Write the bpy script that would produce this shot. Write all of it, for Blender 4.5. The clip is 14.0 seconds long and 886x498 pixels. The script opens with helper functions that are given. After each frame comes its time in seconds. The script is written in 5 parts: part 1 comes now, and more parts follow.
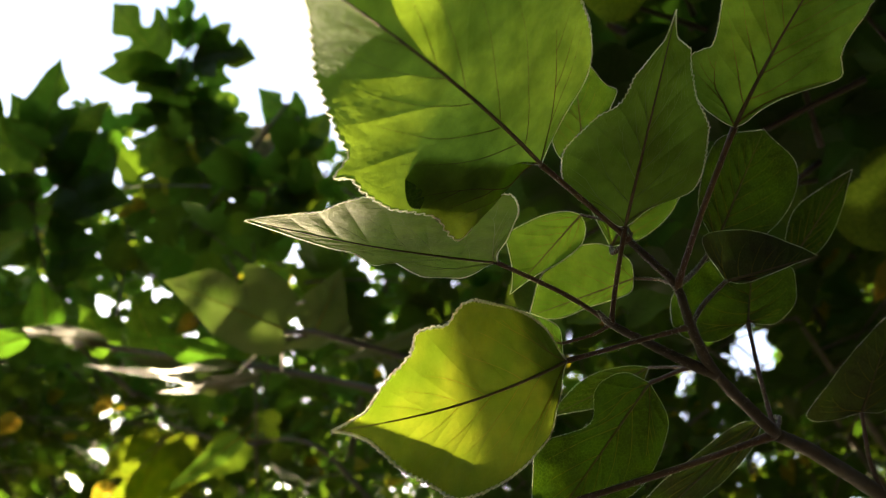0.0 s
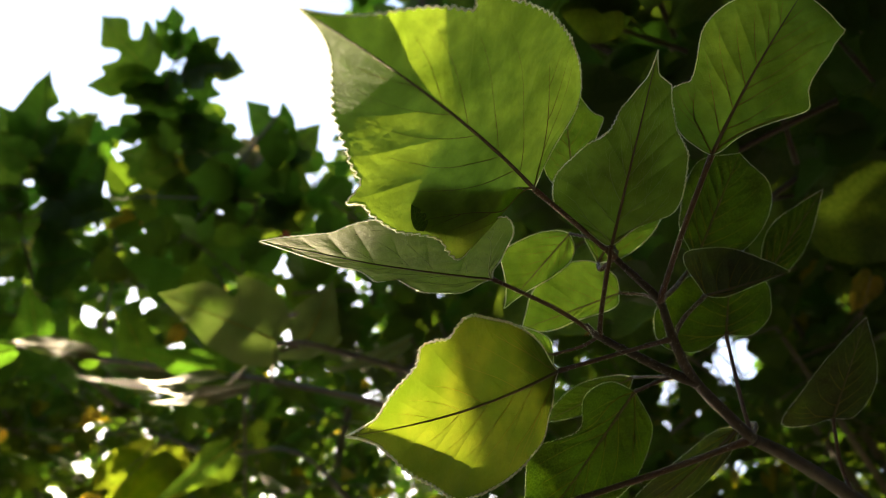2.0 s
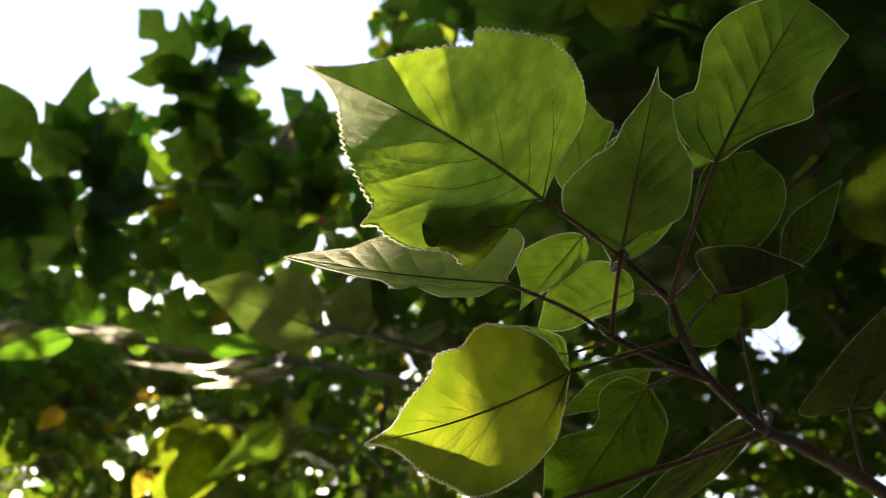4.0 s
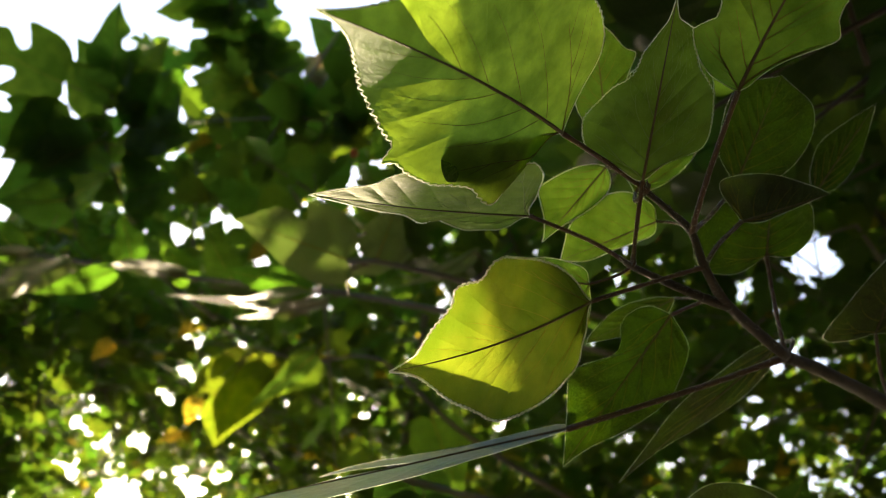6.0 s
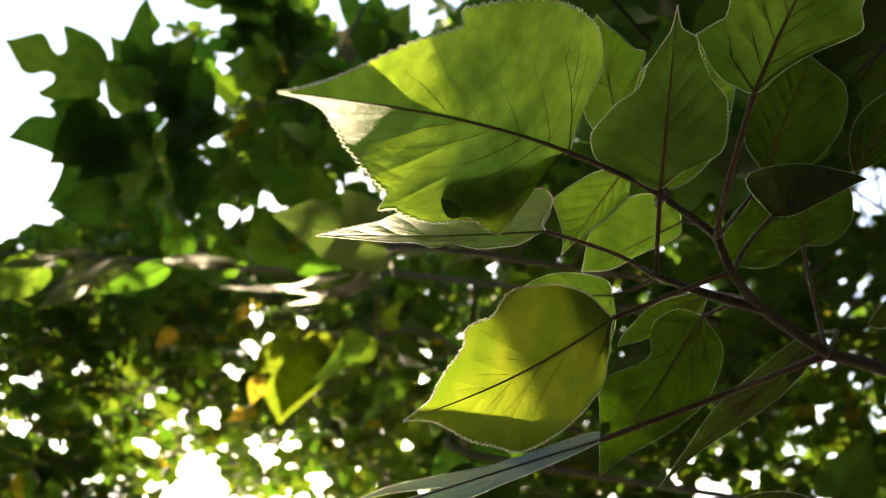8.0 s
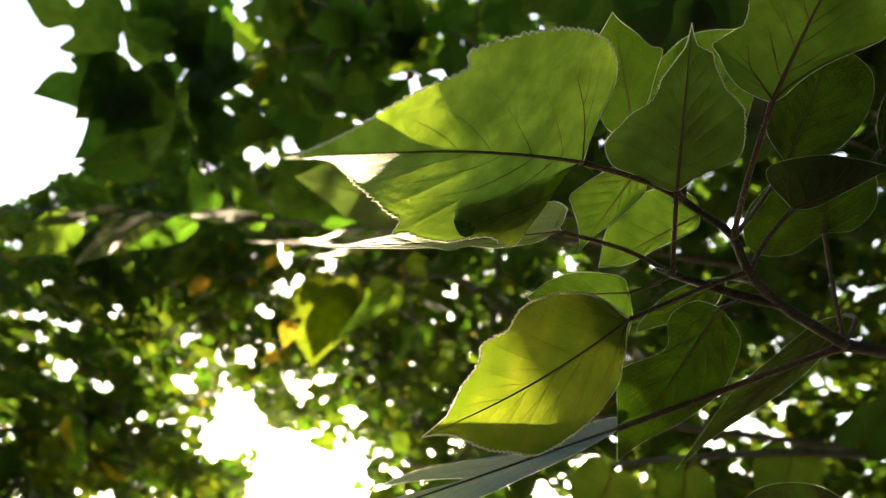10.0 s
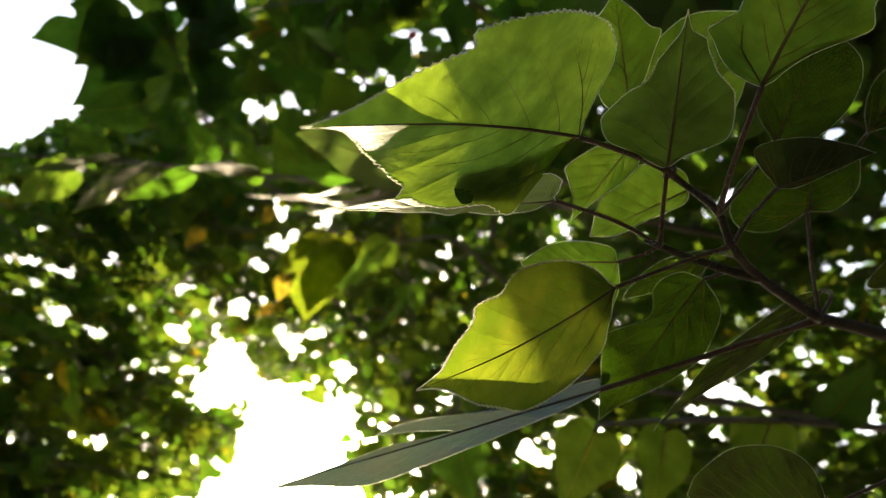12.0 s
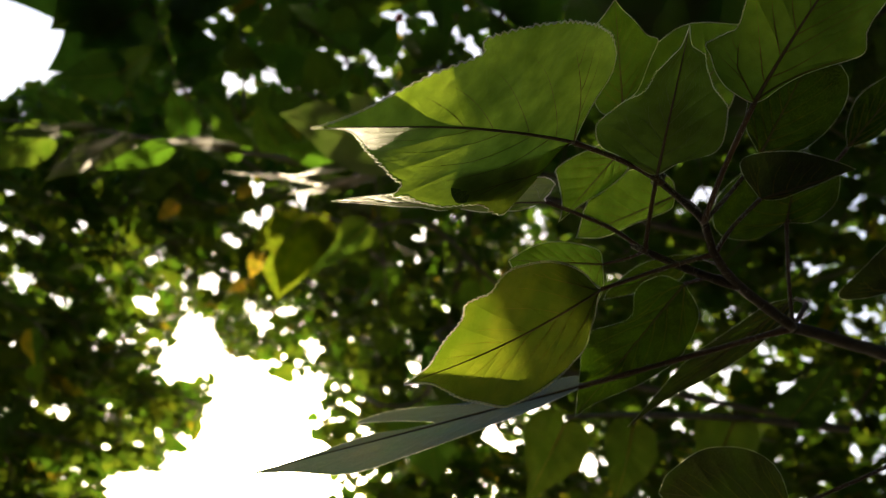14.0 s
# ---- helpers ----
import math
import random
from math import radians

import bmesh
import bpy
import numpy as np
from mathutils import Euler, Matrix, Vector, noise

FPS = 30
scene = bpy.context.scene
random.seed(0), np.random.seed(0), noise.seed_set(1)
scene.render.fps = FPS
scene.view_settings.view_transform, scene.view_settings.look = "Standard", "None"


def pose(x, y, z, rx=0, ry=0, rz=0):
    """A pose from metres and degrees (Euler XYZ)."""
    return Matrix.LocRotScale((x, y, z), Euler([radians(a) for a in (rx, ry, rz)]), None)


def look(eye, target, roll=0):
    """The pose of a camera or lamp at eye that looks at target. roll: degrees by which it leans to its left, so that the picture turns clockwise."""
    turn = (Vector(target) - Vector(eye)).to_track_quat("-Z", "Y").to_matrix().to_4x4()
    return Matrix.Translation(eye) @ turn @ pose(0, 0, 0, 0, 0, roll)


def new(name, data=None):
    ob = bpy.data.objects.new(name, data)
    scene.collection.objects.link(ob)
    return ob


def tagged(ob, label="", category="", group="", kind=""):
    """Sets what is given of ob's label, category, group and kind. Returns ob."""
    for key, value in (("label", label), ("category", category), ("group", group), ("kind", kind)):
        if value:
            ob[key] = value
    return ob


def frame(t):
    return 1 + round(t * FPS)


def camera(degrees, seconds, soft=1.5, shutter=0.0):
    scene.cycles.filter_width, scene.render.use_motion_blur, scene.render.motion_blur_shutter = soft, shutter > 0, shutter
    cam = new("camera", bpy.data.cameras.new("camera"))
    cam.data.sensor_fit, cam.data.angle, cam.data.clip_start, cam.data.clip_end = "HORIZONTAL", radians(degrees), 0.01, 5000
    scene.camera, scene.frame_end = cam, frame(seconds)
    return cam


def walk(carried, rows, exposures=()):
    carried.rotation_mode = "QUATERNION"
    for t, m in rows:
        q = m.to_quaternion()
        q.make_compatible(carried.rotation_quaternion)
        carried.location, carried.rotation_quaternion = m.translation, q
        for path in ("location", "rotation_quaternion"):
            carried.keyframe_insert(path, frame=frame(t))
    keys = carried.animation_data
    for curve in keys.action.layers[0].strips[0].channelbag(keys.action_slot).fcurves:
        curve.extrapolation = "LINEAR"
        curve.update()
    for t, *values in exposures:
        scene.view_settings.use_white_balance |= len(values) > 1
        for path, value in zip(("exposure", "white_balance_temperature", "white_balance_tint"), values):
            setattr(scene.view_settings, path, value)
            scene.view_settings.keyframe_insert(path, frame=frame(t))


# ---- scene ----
# ---------------------------------------------------------------- camera
cam = camera(62.0, 14.0, soft=0.6)
cam.data.dof.use_dof = True
cam.data.dof.focus_distance = 0.39
cam.data.dof.aperture_fstop = 8.4
PATH = [
    (0, (0.0000, 0.0000, 1.5000), (0.0000, 1.0000, 3.2321), 0.00),
    (0.5, (-0.0006, -0.0008, 1.4882), (0.0037, 0.9826, 3.2297), -0.45),
    (1, (-0.0070, -0.0023, 1.4815), (0.0157, 0.9655, 3.2315), -1.39),
    (1.5, (-0.0116, -0.0028, 1.4802), (0.0194, 0.9522, 3.2372), -1.27),
    (2, (-0.0089, -0.0180, 1.4781), (0.0344, 0.9589, 3.2227), -2.22),
    (4.5, (0.0096, -0.0525, 1.4700), (-0.0800, 1.0102, 3.1619), 2.22),
    (5, (0.0128, -0.0632, 1.4720), (-0.0960, 1.0440, 3.1340), 2.12),
    (5.5, (0.0075, -0.0703, 1.4835), (-0.1315, 1.0955, 3.1026), 2.91),
    (6, (0.0144, -0.0536, 1.4644), (-0.1522, 1.1370, 3.0628), 4.46),
    (6.5, (0.0290, -0.0596, 1.4590), (-0.1886, 1.1683, 3.0226), 4.66),
    (7, (0.0296, -0.0594, 1.4689), (-0.2325, 1.1685, 3.0257), 5.31),
    (7.5, (0.0279, -0.0619, 1.4799), (-0.2512, 1.1649, 3.0346), 5.00),
    (8, (0.0400, -0.0787, 1.4997), (-0.2761, 1.1882, 3.0147), 4.86),
    (8.5, (0.0453, -0.0801, 1.4968), (-0.3008, 1.2048, 2.9898), 4.83),
    (9, (0.0481, -0.0934, 1.5099), (-0.3316, 1.2306, 2.9600), 4.72),
    (11.5, (0.0536, -0.1258, 1.5327), (-0.3515, 1.3149, 2.8595), 6.37),
    (12, (0.0539, -0.1309, 1.5151), (-0.3465, 1.3336, 2.8170), 6.77),
    (12.5, (0.0445, -0.1235, 1.5045), (-0.3486, 1.3653, 2.7807), 7.30),
    (13, (0.0372, -0.1324, 1.5326), (-0.3486, 1.3593, 2.8077), 7.62),
    (13.5, (0.0325, -0.1371, 1.5352), (-0.3211, 1.3759, 2.7945), 7.02),
    (14, (0.0440, -0.1428, 1.5164), (-0.2844, 1.3643, 2.7894), 7.42),
]
EXPOSURE = 2.69
walk(cam, [(t, look(eye, target, roll)) for t, eye, target, roll in PATH],
     exposures=[(0.0, EXPOSURE), (5.0, EXPOSURE + 0.05), (7.5, EXPOSURE + 0.16), (9.0, EXPOSURE + 0.1), (11.5, EXPOSURE + 0.03), (12.5, EXPOSURE - 0.42), (13.5, EXPOSURE - 0.9), (14.0, EXPOSURE - 1.0)])

# ---------------------------------------------------------------- light
SUN_AZ, SUN_EL = radians(-19.4), radians(19.5)
SUN_DIR = Vector((math.sin(SUN_AZ) * math.cos(SUN_EL), math.cos(SUN_AZ) * math.cos(SUN_EL), math.sin(SUN_EL)))
world = bpy.data.worlds.new("world")
scene.world = world
world.use_nodes = True
wn = world.node_tree
sky = wn.nodes.new("ShaderNodeTexSky")
sky.sky_type = "NISHITA"
sky.sun_disc = False
sky.sun_elevation, sky.sun_rotation = SUN_EL, SUN_AZ
sky.air_density, sky.dust_density = 1.0, 5.0
wn.links.new(sky.outputs[0], wn.nodes["Background"].inputs[0])
wn.nodes["Background"].inputs[1].default_value = 0.145

sun_data = bpy.data.lights.new("sun", "SUN")
sun_data.energy, sun_data.angle, sun_data.color = 4.6, radians(0.53), (1.0, 0.80, 0.50)
sun = new("sun", sun_data)
sun.matrix_world = look(SUN_DIR * 50, (0, 0, 0))


# ---------------------------------------------------------------- materials
def material(name):
    m = bpy.data.materials.new(name)
    m.use_nodes = True
    nt = m.node_tree
    nt.nodes.clear()
    out = nt.nodes.new("ShaderNodeOutputMaterial")
    return m, nt, out


def node(nt, kind, **inputs):
    n = nt.nodes.new(kind)
    for key, value in inputs.items():
        n.inputs[key.replace("_", " ")].default_value = value
    return n


def ramp(nt, fac, stops):
    r = nt.nodes.new("ShaderNodeValToRGB")
    while len(r.color_ramp.elements) < len(stops):
        r.color_ramp.elements.new(0.5)
    for e, (p, c) in zip(r.color_ramp.elements, stops):
        e.position, e.color = p, (*c, 1)
    nt.links.new(fac, r.inputs[0])
    return r.outputs[0]


def mixed(nt, a, b, fac):
    m = nt.nodes.new("ShaderNodeMix")
    m.data_type = "RGBA"
    for socket, value in ((m.inputs[0], fac), (m.inputs[6], a), (m.inputs[7], b)):
        if isinstance(value, (float, int)):
            socket.default_value = value
        elif isinstance(value, tuple):
            socket.default_value = (*value, 1)
        else:
            nt.links.new(value, socket)
    return m.outputs[2]


def leaf_material(name, under, through_a, through_b, glow=0.55, rough=0.55, fine=True, chance="object", rare=None, gloss=0.22, often=0.028):
    """A thin blade: the light it throws back (under) and the light it lets through (through_a to through_b)."""
    m, nt, out = material(name)
    coord = nt.nodes.new("ShaderNodeTexCoord").outputs["Object"]
    big = node(nt, "ShaderNodeTexNoise", Scale=28.0, Detail=3.0)
    small = node(nt, "ShaderNodeTexNoise", Scale=420.0, Detail=2.0)
    nt.links.new(coord, big.inputs["Vector"])
    nt.links.new(coord, small.inputs["Vector"])
    if chance == "object":
        lot = nt.nodes.new("ShaderNodeObjectInfo").outputs["Random"]
    else:
        lot = nt.nodes.new("ShaderNodeNewGeometry").outputs["Random Per Island"]
    passing = mixed(nt, through_a, through_b, lot)
    # shade painted into the leaf: the object's own colour dims blade and light let through
    lit_part = nt.nodes.new("ShaderNodeSeparateColor")
    nt.links.new(nt.nodes.new("ShaderNodeObjectInfo").outputs["Color"], lit_part.inputs[0])
    passing = mixed(nt, tuple(c * k for c, k in zip(through_a, (0.070, 0.085, 0.055))), passing, lit_part.outputs[0])
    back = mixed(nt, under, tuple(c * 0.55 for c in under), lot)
    back = mixed(nt, tuple(c * 0.23 for c in under), back, lit_part.outputs[0])
    if rare:
        pick = ramp(nt, lot, ((0.0, (1, 1, 1)), (often, (1, 1, 1)), (often + 0.004, (0, 0, 0)), (1.0, (0, 0, 0))))
        passing = mixed(nt, passing, rare, pick)
        back = mixed(nt, back, tuple(c * 0.5 for c in rare), pick)
    passing = mixed(nt, passing, mixed(nt, passing, (0.05, 0.12, 0.004), 0.6), ramp(nt, big.outputs["Fac"], ((0.38, (0, 0, 0)), (0.66, (1, 1, 1)))))
    passing = mixed(nt, passing, (0.0, 0.0, 0.0), ramp(nt, small.outputs["Fac"], ((0.35, (0.06, 0.06, 0.06)), (0.65, (0, 0, 0)))))
    skin = node(nt, "ShaderNodeBsdfPrincipled", Roughness=rough)
    skin.inputs["Specular IOR Level"].default_value = gloss
    skin.inputs["Sheen Weight"].default_value = 0.03
    skin.inputs["Sheen Roughness"].default_value = 0.4
    nt.links.new(back, skin.inputs["Base Color"])
    thin = nt.nodes.new("ShaderNodeBsdfTranslucent")
    nt.links.new(passing, thin.inputs["Color"])
    if fine:
        net = nt.nodes.new("ShaderNodeTexVoronoi")
        net.feature = "DISTANCE_TO_EDGE"
        net.inputs["Scale"].default_value = 480.0
        nt.links.new(coord, net.inputs["Vector"])
        lines = ramp(nt, net.outputs["Distance"], ((0.0, (1, 1, 1)), (0.09, (0, 0, 0))))
        paler = mixed(nt, back, tuple(min(1, c * 1.5 + 0.01) for c in under), lines)
        nt.links.new(paler, skin.inputs["Base Color"])
        dim = mixed(nt, passing, mixed(nt, passing, (0.04, 0.06, 0.0), 0.22), lines)
        nt.links.new(dim, thin.inputs["Color"])
        bump = node(nt, "ShaderNodeBump", Strength=0.25, Distance=0.0003)
        nt.links.new(lines, bump.inputs["Height"])
        # the puckered blade between the veins
        pucker = node(nt, "ShaderNodeTexNoise", Scale=95.0, Detail=2.5)
        nt.links.new(coord, pucker.inputs["Vector"])
        # hollows darkened in colour too, as soft light hardly shows the relief
        hollow_shade = ramp(nt, pucker.outputs["Fac"], ((0.36, (0.30, 0.30, 0.30)), (0.60, (0, 0, 0))))
        dim = mixed(nt, dim, (0.06, 0.11, 0.0), hollow_shade)
        nt.links.new(dim, thin.inputs["Color"])
        relief = node(nt, "ShaderNodeBump", Strength=0.32, Distance=0.0035)
        nt.links.new(pucker.outputs["Fac"], relief.inputs["Height"])
        nt.links.new(bump.outputs[0], relief.inputs["Normal"])
        nt.links.new(relief.outputs[0], skin.inputs["Normal"])
        nt.links.new(relief.outputs[0], thin.inputs["Normal"])
    mix = nt.nodes.new("ShaderNodeMixShader")
    mix.inputs[0].default_value = glow
    nt.links.new(skin.outputs[0], mix.inputs[1])
    nt.links.new(thin.outputs[0], mix.inputs[2])
    nt.links.new(mix.outputs[0], out.inputs[0])
    return m


def rough_material(name, dark, light, scale, rough=0.8, bump=0.4, distance=0.001, sheen=0.0, detail=5.0):
    m, nt, out = material(name)
    coord = nt.nodes.new("ShaderNodeTexCoord").outputs["Object"]
    a = node(nt, "ShaderNodeTexNoise", Scale=scale, Detail=detail)
    b = node(nt, "ShaderNodeTexNoise", Scale=scale * 9, Detail=3.0)
    nt.links.new(coord, a.inputs["Vector"])
    nt.links.new(coord, b.inputs["Vector"])
    tone = mixed(nt, a.outputs["Fac"], b.outputs["Fac"], 0.4)
    skin = node(nt, "ShaderNodeBsdfPrincipled", Roughness=rough)
    skin.inputs["Sheen Weight"].default_value = sheen
    skin.inputs["Sheen Roughness"].default_value = 0.35
    nt.links.new(ramp(nt, tone, ((0.3, dark), (0.7, light))), skin.inputs["Base Color"])
    bmp = node(nt, "ShaderNodeBump", Strength=bump, Distance=distance)
    nt.links.new(tone, bmp.inputs["Height"])
    nt.links.new(bmp.outputs[0], skin.inputs["Normal"])
    nt.links.new(skin.outputs[0], out.inputs[0])
    return m


def hair_material(name, back, passing):
    m, nt, out = material(name)
    skin = node(nt, "ShaderNodeBsdfPrincipled", Roughness=0.45)
    skin.inputs["Base Color"].default_value = (*back, 1)
    thin = nt.nodes.new("ShaderNodeBsdfTranslucent")
    thin.inputs["Color"].default_value = (*passing, 1)
    mix = nt.nodes.new("ShaderNodeMixShader")
    mix.inputs[0].default_value = 0.65
    nt.links.new(skin.outputs[0], mix.inputs[1])
    nt.links.new(thin.outputs[0], mix.inputs[2])
    nt.links.new(mix.outputs[0], out.inputs[0])
    return m


LEAF = leaf_material("leaf_blade", (0.060, 0.098, 0.014), (0.22, 0.40, 0.024), (0.28, 0.42, 0.034), glow=0.62)
# brighter copy of LEAF: skylight the large leaf lacks is put into its colour
LIT_LEAF = leaf_material("lit_leaf_blade", (0.075, 0.110, 0.018), (0.40, 0.56, 0.040), (0.40, 0.56, 0.040), glow=0.7)
YELLOW_LEAF = leaf_material("yellowing_leaf", (0.030, 0.046, 0.008), (0.19, 0.228, 0.013), (0.19, 0.228, 0.013), glow=0.62)
FAR_LEAF = leaf_material("canopy_leaf", (0.036, 0.066, 0.015), (0.090, 0.235, 0.014), (0.18, 0.255, 0.015), fine=False, rare=(0.32, 0.26, 0.015), often=0.008)
BOUGH_LEAF = leaf_material("bough_leaf", (0.024, 0.045, 0.013), (0.05, 0.14, 0.012), (0.15, 0.22, 0.018), fine=False)
BOUGH_CROWN = leaf_material("bough_foliage", (0.024, 0.045, 0.013), (0.05, 0.14, 0.012), (0.15, 0.22, 0.018), fine=False, chance="island")
FAR_CROWN = leaf_material("canopy_foliage", (0.030, 0.058, 0.013), (0.066, 0.180, 0.011), (0.158, 0.200, 0.013), fine=False, chance="island", rare=(0.36, 0.28, 0.015))
VEIN = leaf_material("leaf_vein", (0.16, 0.105, 0.042), (0.23, 0.175, 0.028), (0.28, 0.20, 0.034), glow=0.6, fine=False)
NET = leaf_material("leaf_fine_vein", (0.27, 0.28, 0.12), (0.24, 0.36, 0.04), (0.28, 0.40, 0.05), glow=0.5, fine=False)
RIB = rough_material("leaf_midrib", (0.045, 0.028, 0.014), (0.11, 0.075, 0.035), 260.0, sheen=0.1)
TWIG = rough_material("young_bark", (0.014, 0.010, 0.007), (0.052, 0.036, 0.026), 160.0, sheen=0.12, bump=0.8)
PETIOLE = rough_material("petiole_skin", (0.036, 0.017, 0.010), (0.095, 0.046, 0.026), 220.0, sheen=0.2)
BARK = rough_material("bark", (0.05, 0.045, 0.035), (0.16, 0.14, 0.11), 14.0, bump=0.8, distance=0.01)
HAIR = hair_material("leaf_hair", (0.9, 0.9, 0.8), (0.97, 0.97, 0.9))
AUTUMN = leaf_material("withering_leaf", (0.16, 0.10, 0.03), (0.46, 0.29, 0.02), (0.50, 0.36, 0.03), fine=False)
DRY = leaf_material("dry_leaf", (0.30, 0.24, 0.15), (0.30, 0.22, 0.10), (0.36, 0.27, 0.13), fine=False)
# blue of the reflected sky painted into the blade's own colour
SKY_SHEEN_LEAF = leaf_material("sky_sheen_leaf", (0.070, 0.112, 0.160), (0.12, 0.13, 0.03), (0.12, 0.13, 0.03), glow=0.28, rough=0.38, gloss=0.55)
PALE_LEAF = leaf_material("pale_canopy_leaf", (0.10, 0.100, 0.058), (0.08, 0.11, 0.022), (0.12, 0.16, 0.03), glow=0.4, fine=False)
SAGE_LEAF = leaf_material("sage_leaf", (0.150, 0.175, 0.070), (0.110, 0.160, 0.030), (0.110, 0.160, 0.030), glow=0.35, fine=False)
# brownish leaves, their colour also darkened for the shade they hang in
SHADED_BROWN_LEAF = leaf_material("shaded_brown_leaf", (0.042, 0.040, 0.020), (0.040, 0.046, 0.010), (0.040, 0.046, 0.010), glow=0.4)
DOWNY_LEAF = leaf_material("downy_leaf", (0.095, 0.122, 0.020), (0.29, 0.43, 0.03), (0.29, 0.43, 0.03), glow=0.53, gloss=0.12)
FRUIT = rough_material("ripe_fruit", (0.30, 0.03, 0.01), (0.50, 0.08, 0.02), 120.0, rough=0.4)
SOIL = rough_material("soil_and_litter", (0.03, 0.026, 0.016), (0.085, 0.07, 0.04), 1.2, rough=0.95, bump=0.7, distance=0.03)


# ---------------------------------------------------------------- mesh helpers
def mesh_object(name, verts, faces, mat, world_matrix=None, parent=None, label="", smooth=True):
    me = bpy.data.meshes.new(name)
    me.from_pydata([tuple(v) for v in verts], [], faces)
    me.materials.append(mat)
    if smooth:
        me.polygons.foreach_set("use_smooth", [True] * len(me.polygons))
    me.update()
    return place(new(name, me), world_matrix, parent, label)


def place(ob, world_matrix=None, parent=None, label=""):
    m = world_matrix or Matrix.Identity(4)
    if parent:
        ob.parent = parent
        up = Matrix.Identity(4)
        p = parent
        chain = []
        while p:
            chain.append(p)
            p = p.parent
        for p in reversed(chain):
            up = up @ p.matrix_basis
        m = up.inverted() @ m
    ob.matrix_basis = m
    if label:
        tagged(ob, label)
    return ob


def smooth_line(points, n):
    """n points on a Catmull-Rom curve through the given ones."""
    p = [np.array(q, float) for q in points]
    p = [2 * p[0] - p[1]] + p + [2 * p[-1] - p[-2]]
    seg = len(p) - 3
    out = []
    for k in range(n):
        f = k / (n - 1) * seg
        i = min(int(f), seg - 1)
        t = f - i
        a, b, c, d = p[i:i + 4]
        out.append(0.5 * (2 * b + (c - a) * t + (2 * a - 5 * b + 4 * c - d) * t * t + (3 * b - a - 3 * c + d) * t ** 3))
    return np.array(out)


def tube(line, radii, sides=8, rough=0.0, rng=None):
    """Verts and faces of a tapered tube along a line, closed at both ends."""
    line = np.asarray(line, float)
    n = len(line)
    tang = np.gradient(line, axis=0)
    tang /= np.linalg.norm(tang, axis=1)[:, None] + 1e-12
    ref = np.array([0.31, 0.17, 0.94])
    verts, faces = [], []
    for k in range(n):
        a = np.cross(tang[k], ref)
        a /= np.linalg.norm(a) + 1e-12
        b = np.cross(tang[k], a)
        for s in range(sides):
            w = 2 * math.pi * s / sides
            r = radii[k] * (1 + (rng.uniform(-rough, rough) if rng else 0))
            verts.append(line[k] + r * (math.cos(w) * a + math.sin(w) * b))
    for k in range(n - 1):
        for s in range(sides):
            s2 = (s + 1) % sides
            faces.append((k * sides + s, k * sides + s2, (k + 1) * sides + s2, (k + 1) * sides + s))
    faces.append(tuple(range(sides - 1, -1, -1)))
    faces.append(tuple((n - 1) * sides + s for s in range(sides)))
    return verts, faces


def joined(pieces):
    verts, faces = [], []
    for v, f in pieces:
        o = len(verts)
        verts.extend(v)
        faces.extend(tuple(i + o for i in q) for q in f)
    return verts, faces


# ---------------------------------------------------------------- one leaf
VEINS_AT = (0.20, 0.42, 0.56, 0.66, 0.75, 0.83, 0.90)
VEIN_ROOTS = (0.0, 0.13, 0.26, 0.39, 0.52, 0.65, 0.77)
VEIN_ENDS = (0.46, 0.61, 0.70, 0.78, 0.85, 0.91, 0.955)


class Blade:
    """The surface of a leaf in its own frame: x along the midrib, y to the side, z off the face. Lengths in metres."""

    def __init__(self, length, one, two, fold=0.0, bow=0.0, droop=0.0, sway=0.0, wave=0.0, quilt=0.0, seed=0, tuck=0.0):
        self.length, self.fold, self.bow, self.droop, self.sway, self.wave, self.quilt = length, fold, bow, droop, sway, wave, quilt
        self.seed, self.tuck = seed, tuck
        self.edges = {}
        for sign, prof in ((1, one), (-1, two)):
            pts = [(0.0, 0.0)] + list(prof) + [(1.0, 0.0)]
            line = smooth_line([(a, b, 0) for a, b in pts], 400)[:, :2]
            line[:, 1] = np.maximum(line[:, 1], 0.0)
            step = np.r_[0, np.cumsum(np.hypot(*np.diff(line, axis=0).T))]
            self.edges[sign] = (line, step / step[-1], step[-1])

    def edge(self, sign, u):
        line, arc, _ = self.edges[sign]
        return np.interp(u, arc, line[:, 0]), np.interp(u, arc, line[:, 1])

    def at(self, sign, u, v, tooth=0.0):
        """u: from base to tip along the edge; v: from midrib (0) to edge (1)."""
        s, w = self.edge(sign, u)
        root = 0.96 * u ** 2.1
        x = root + (s - root) * v + 0.05 * v * (1 - v) * (1 - u)
        y = w * v * (1 + tooth)
        x = x + tooth * 0.25 * w
        q = 0.0
        for a, b in zip((0.0,) + VEINS_AT, VEINS_AT + (1.0,)):
            if a <= u < b:
                q = math.sin(math.pi * (u - a) / (b - a)) ** 0.7
        z = self.quilt * q * 4 * v * (1.02 - v) * min(1.0, w * 6)
        return self.bend(x, sign * y, z)

    def bend(self, x, y, z):
        L = self.length
        wav = self.wave * noise.noise(Vector((x * 3.1 + self.seed, y * 5.0, self.seed * 1.7)))
        z = z * L + L * (self.bow * 4 * x * (1 - x) + self.fold * abs(y) + self.droop * y * abs(y) * 4 + wav * (abs(y) * 4 + 0.25 * x))
        z += L * self.tuck * max(y, 0.0) * max(x, 0.0) ** 2
        y = y + self.sway * 4 * x * (1 - x)
        return np.array((x * L, y * L, z))


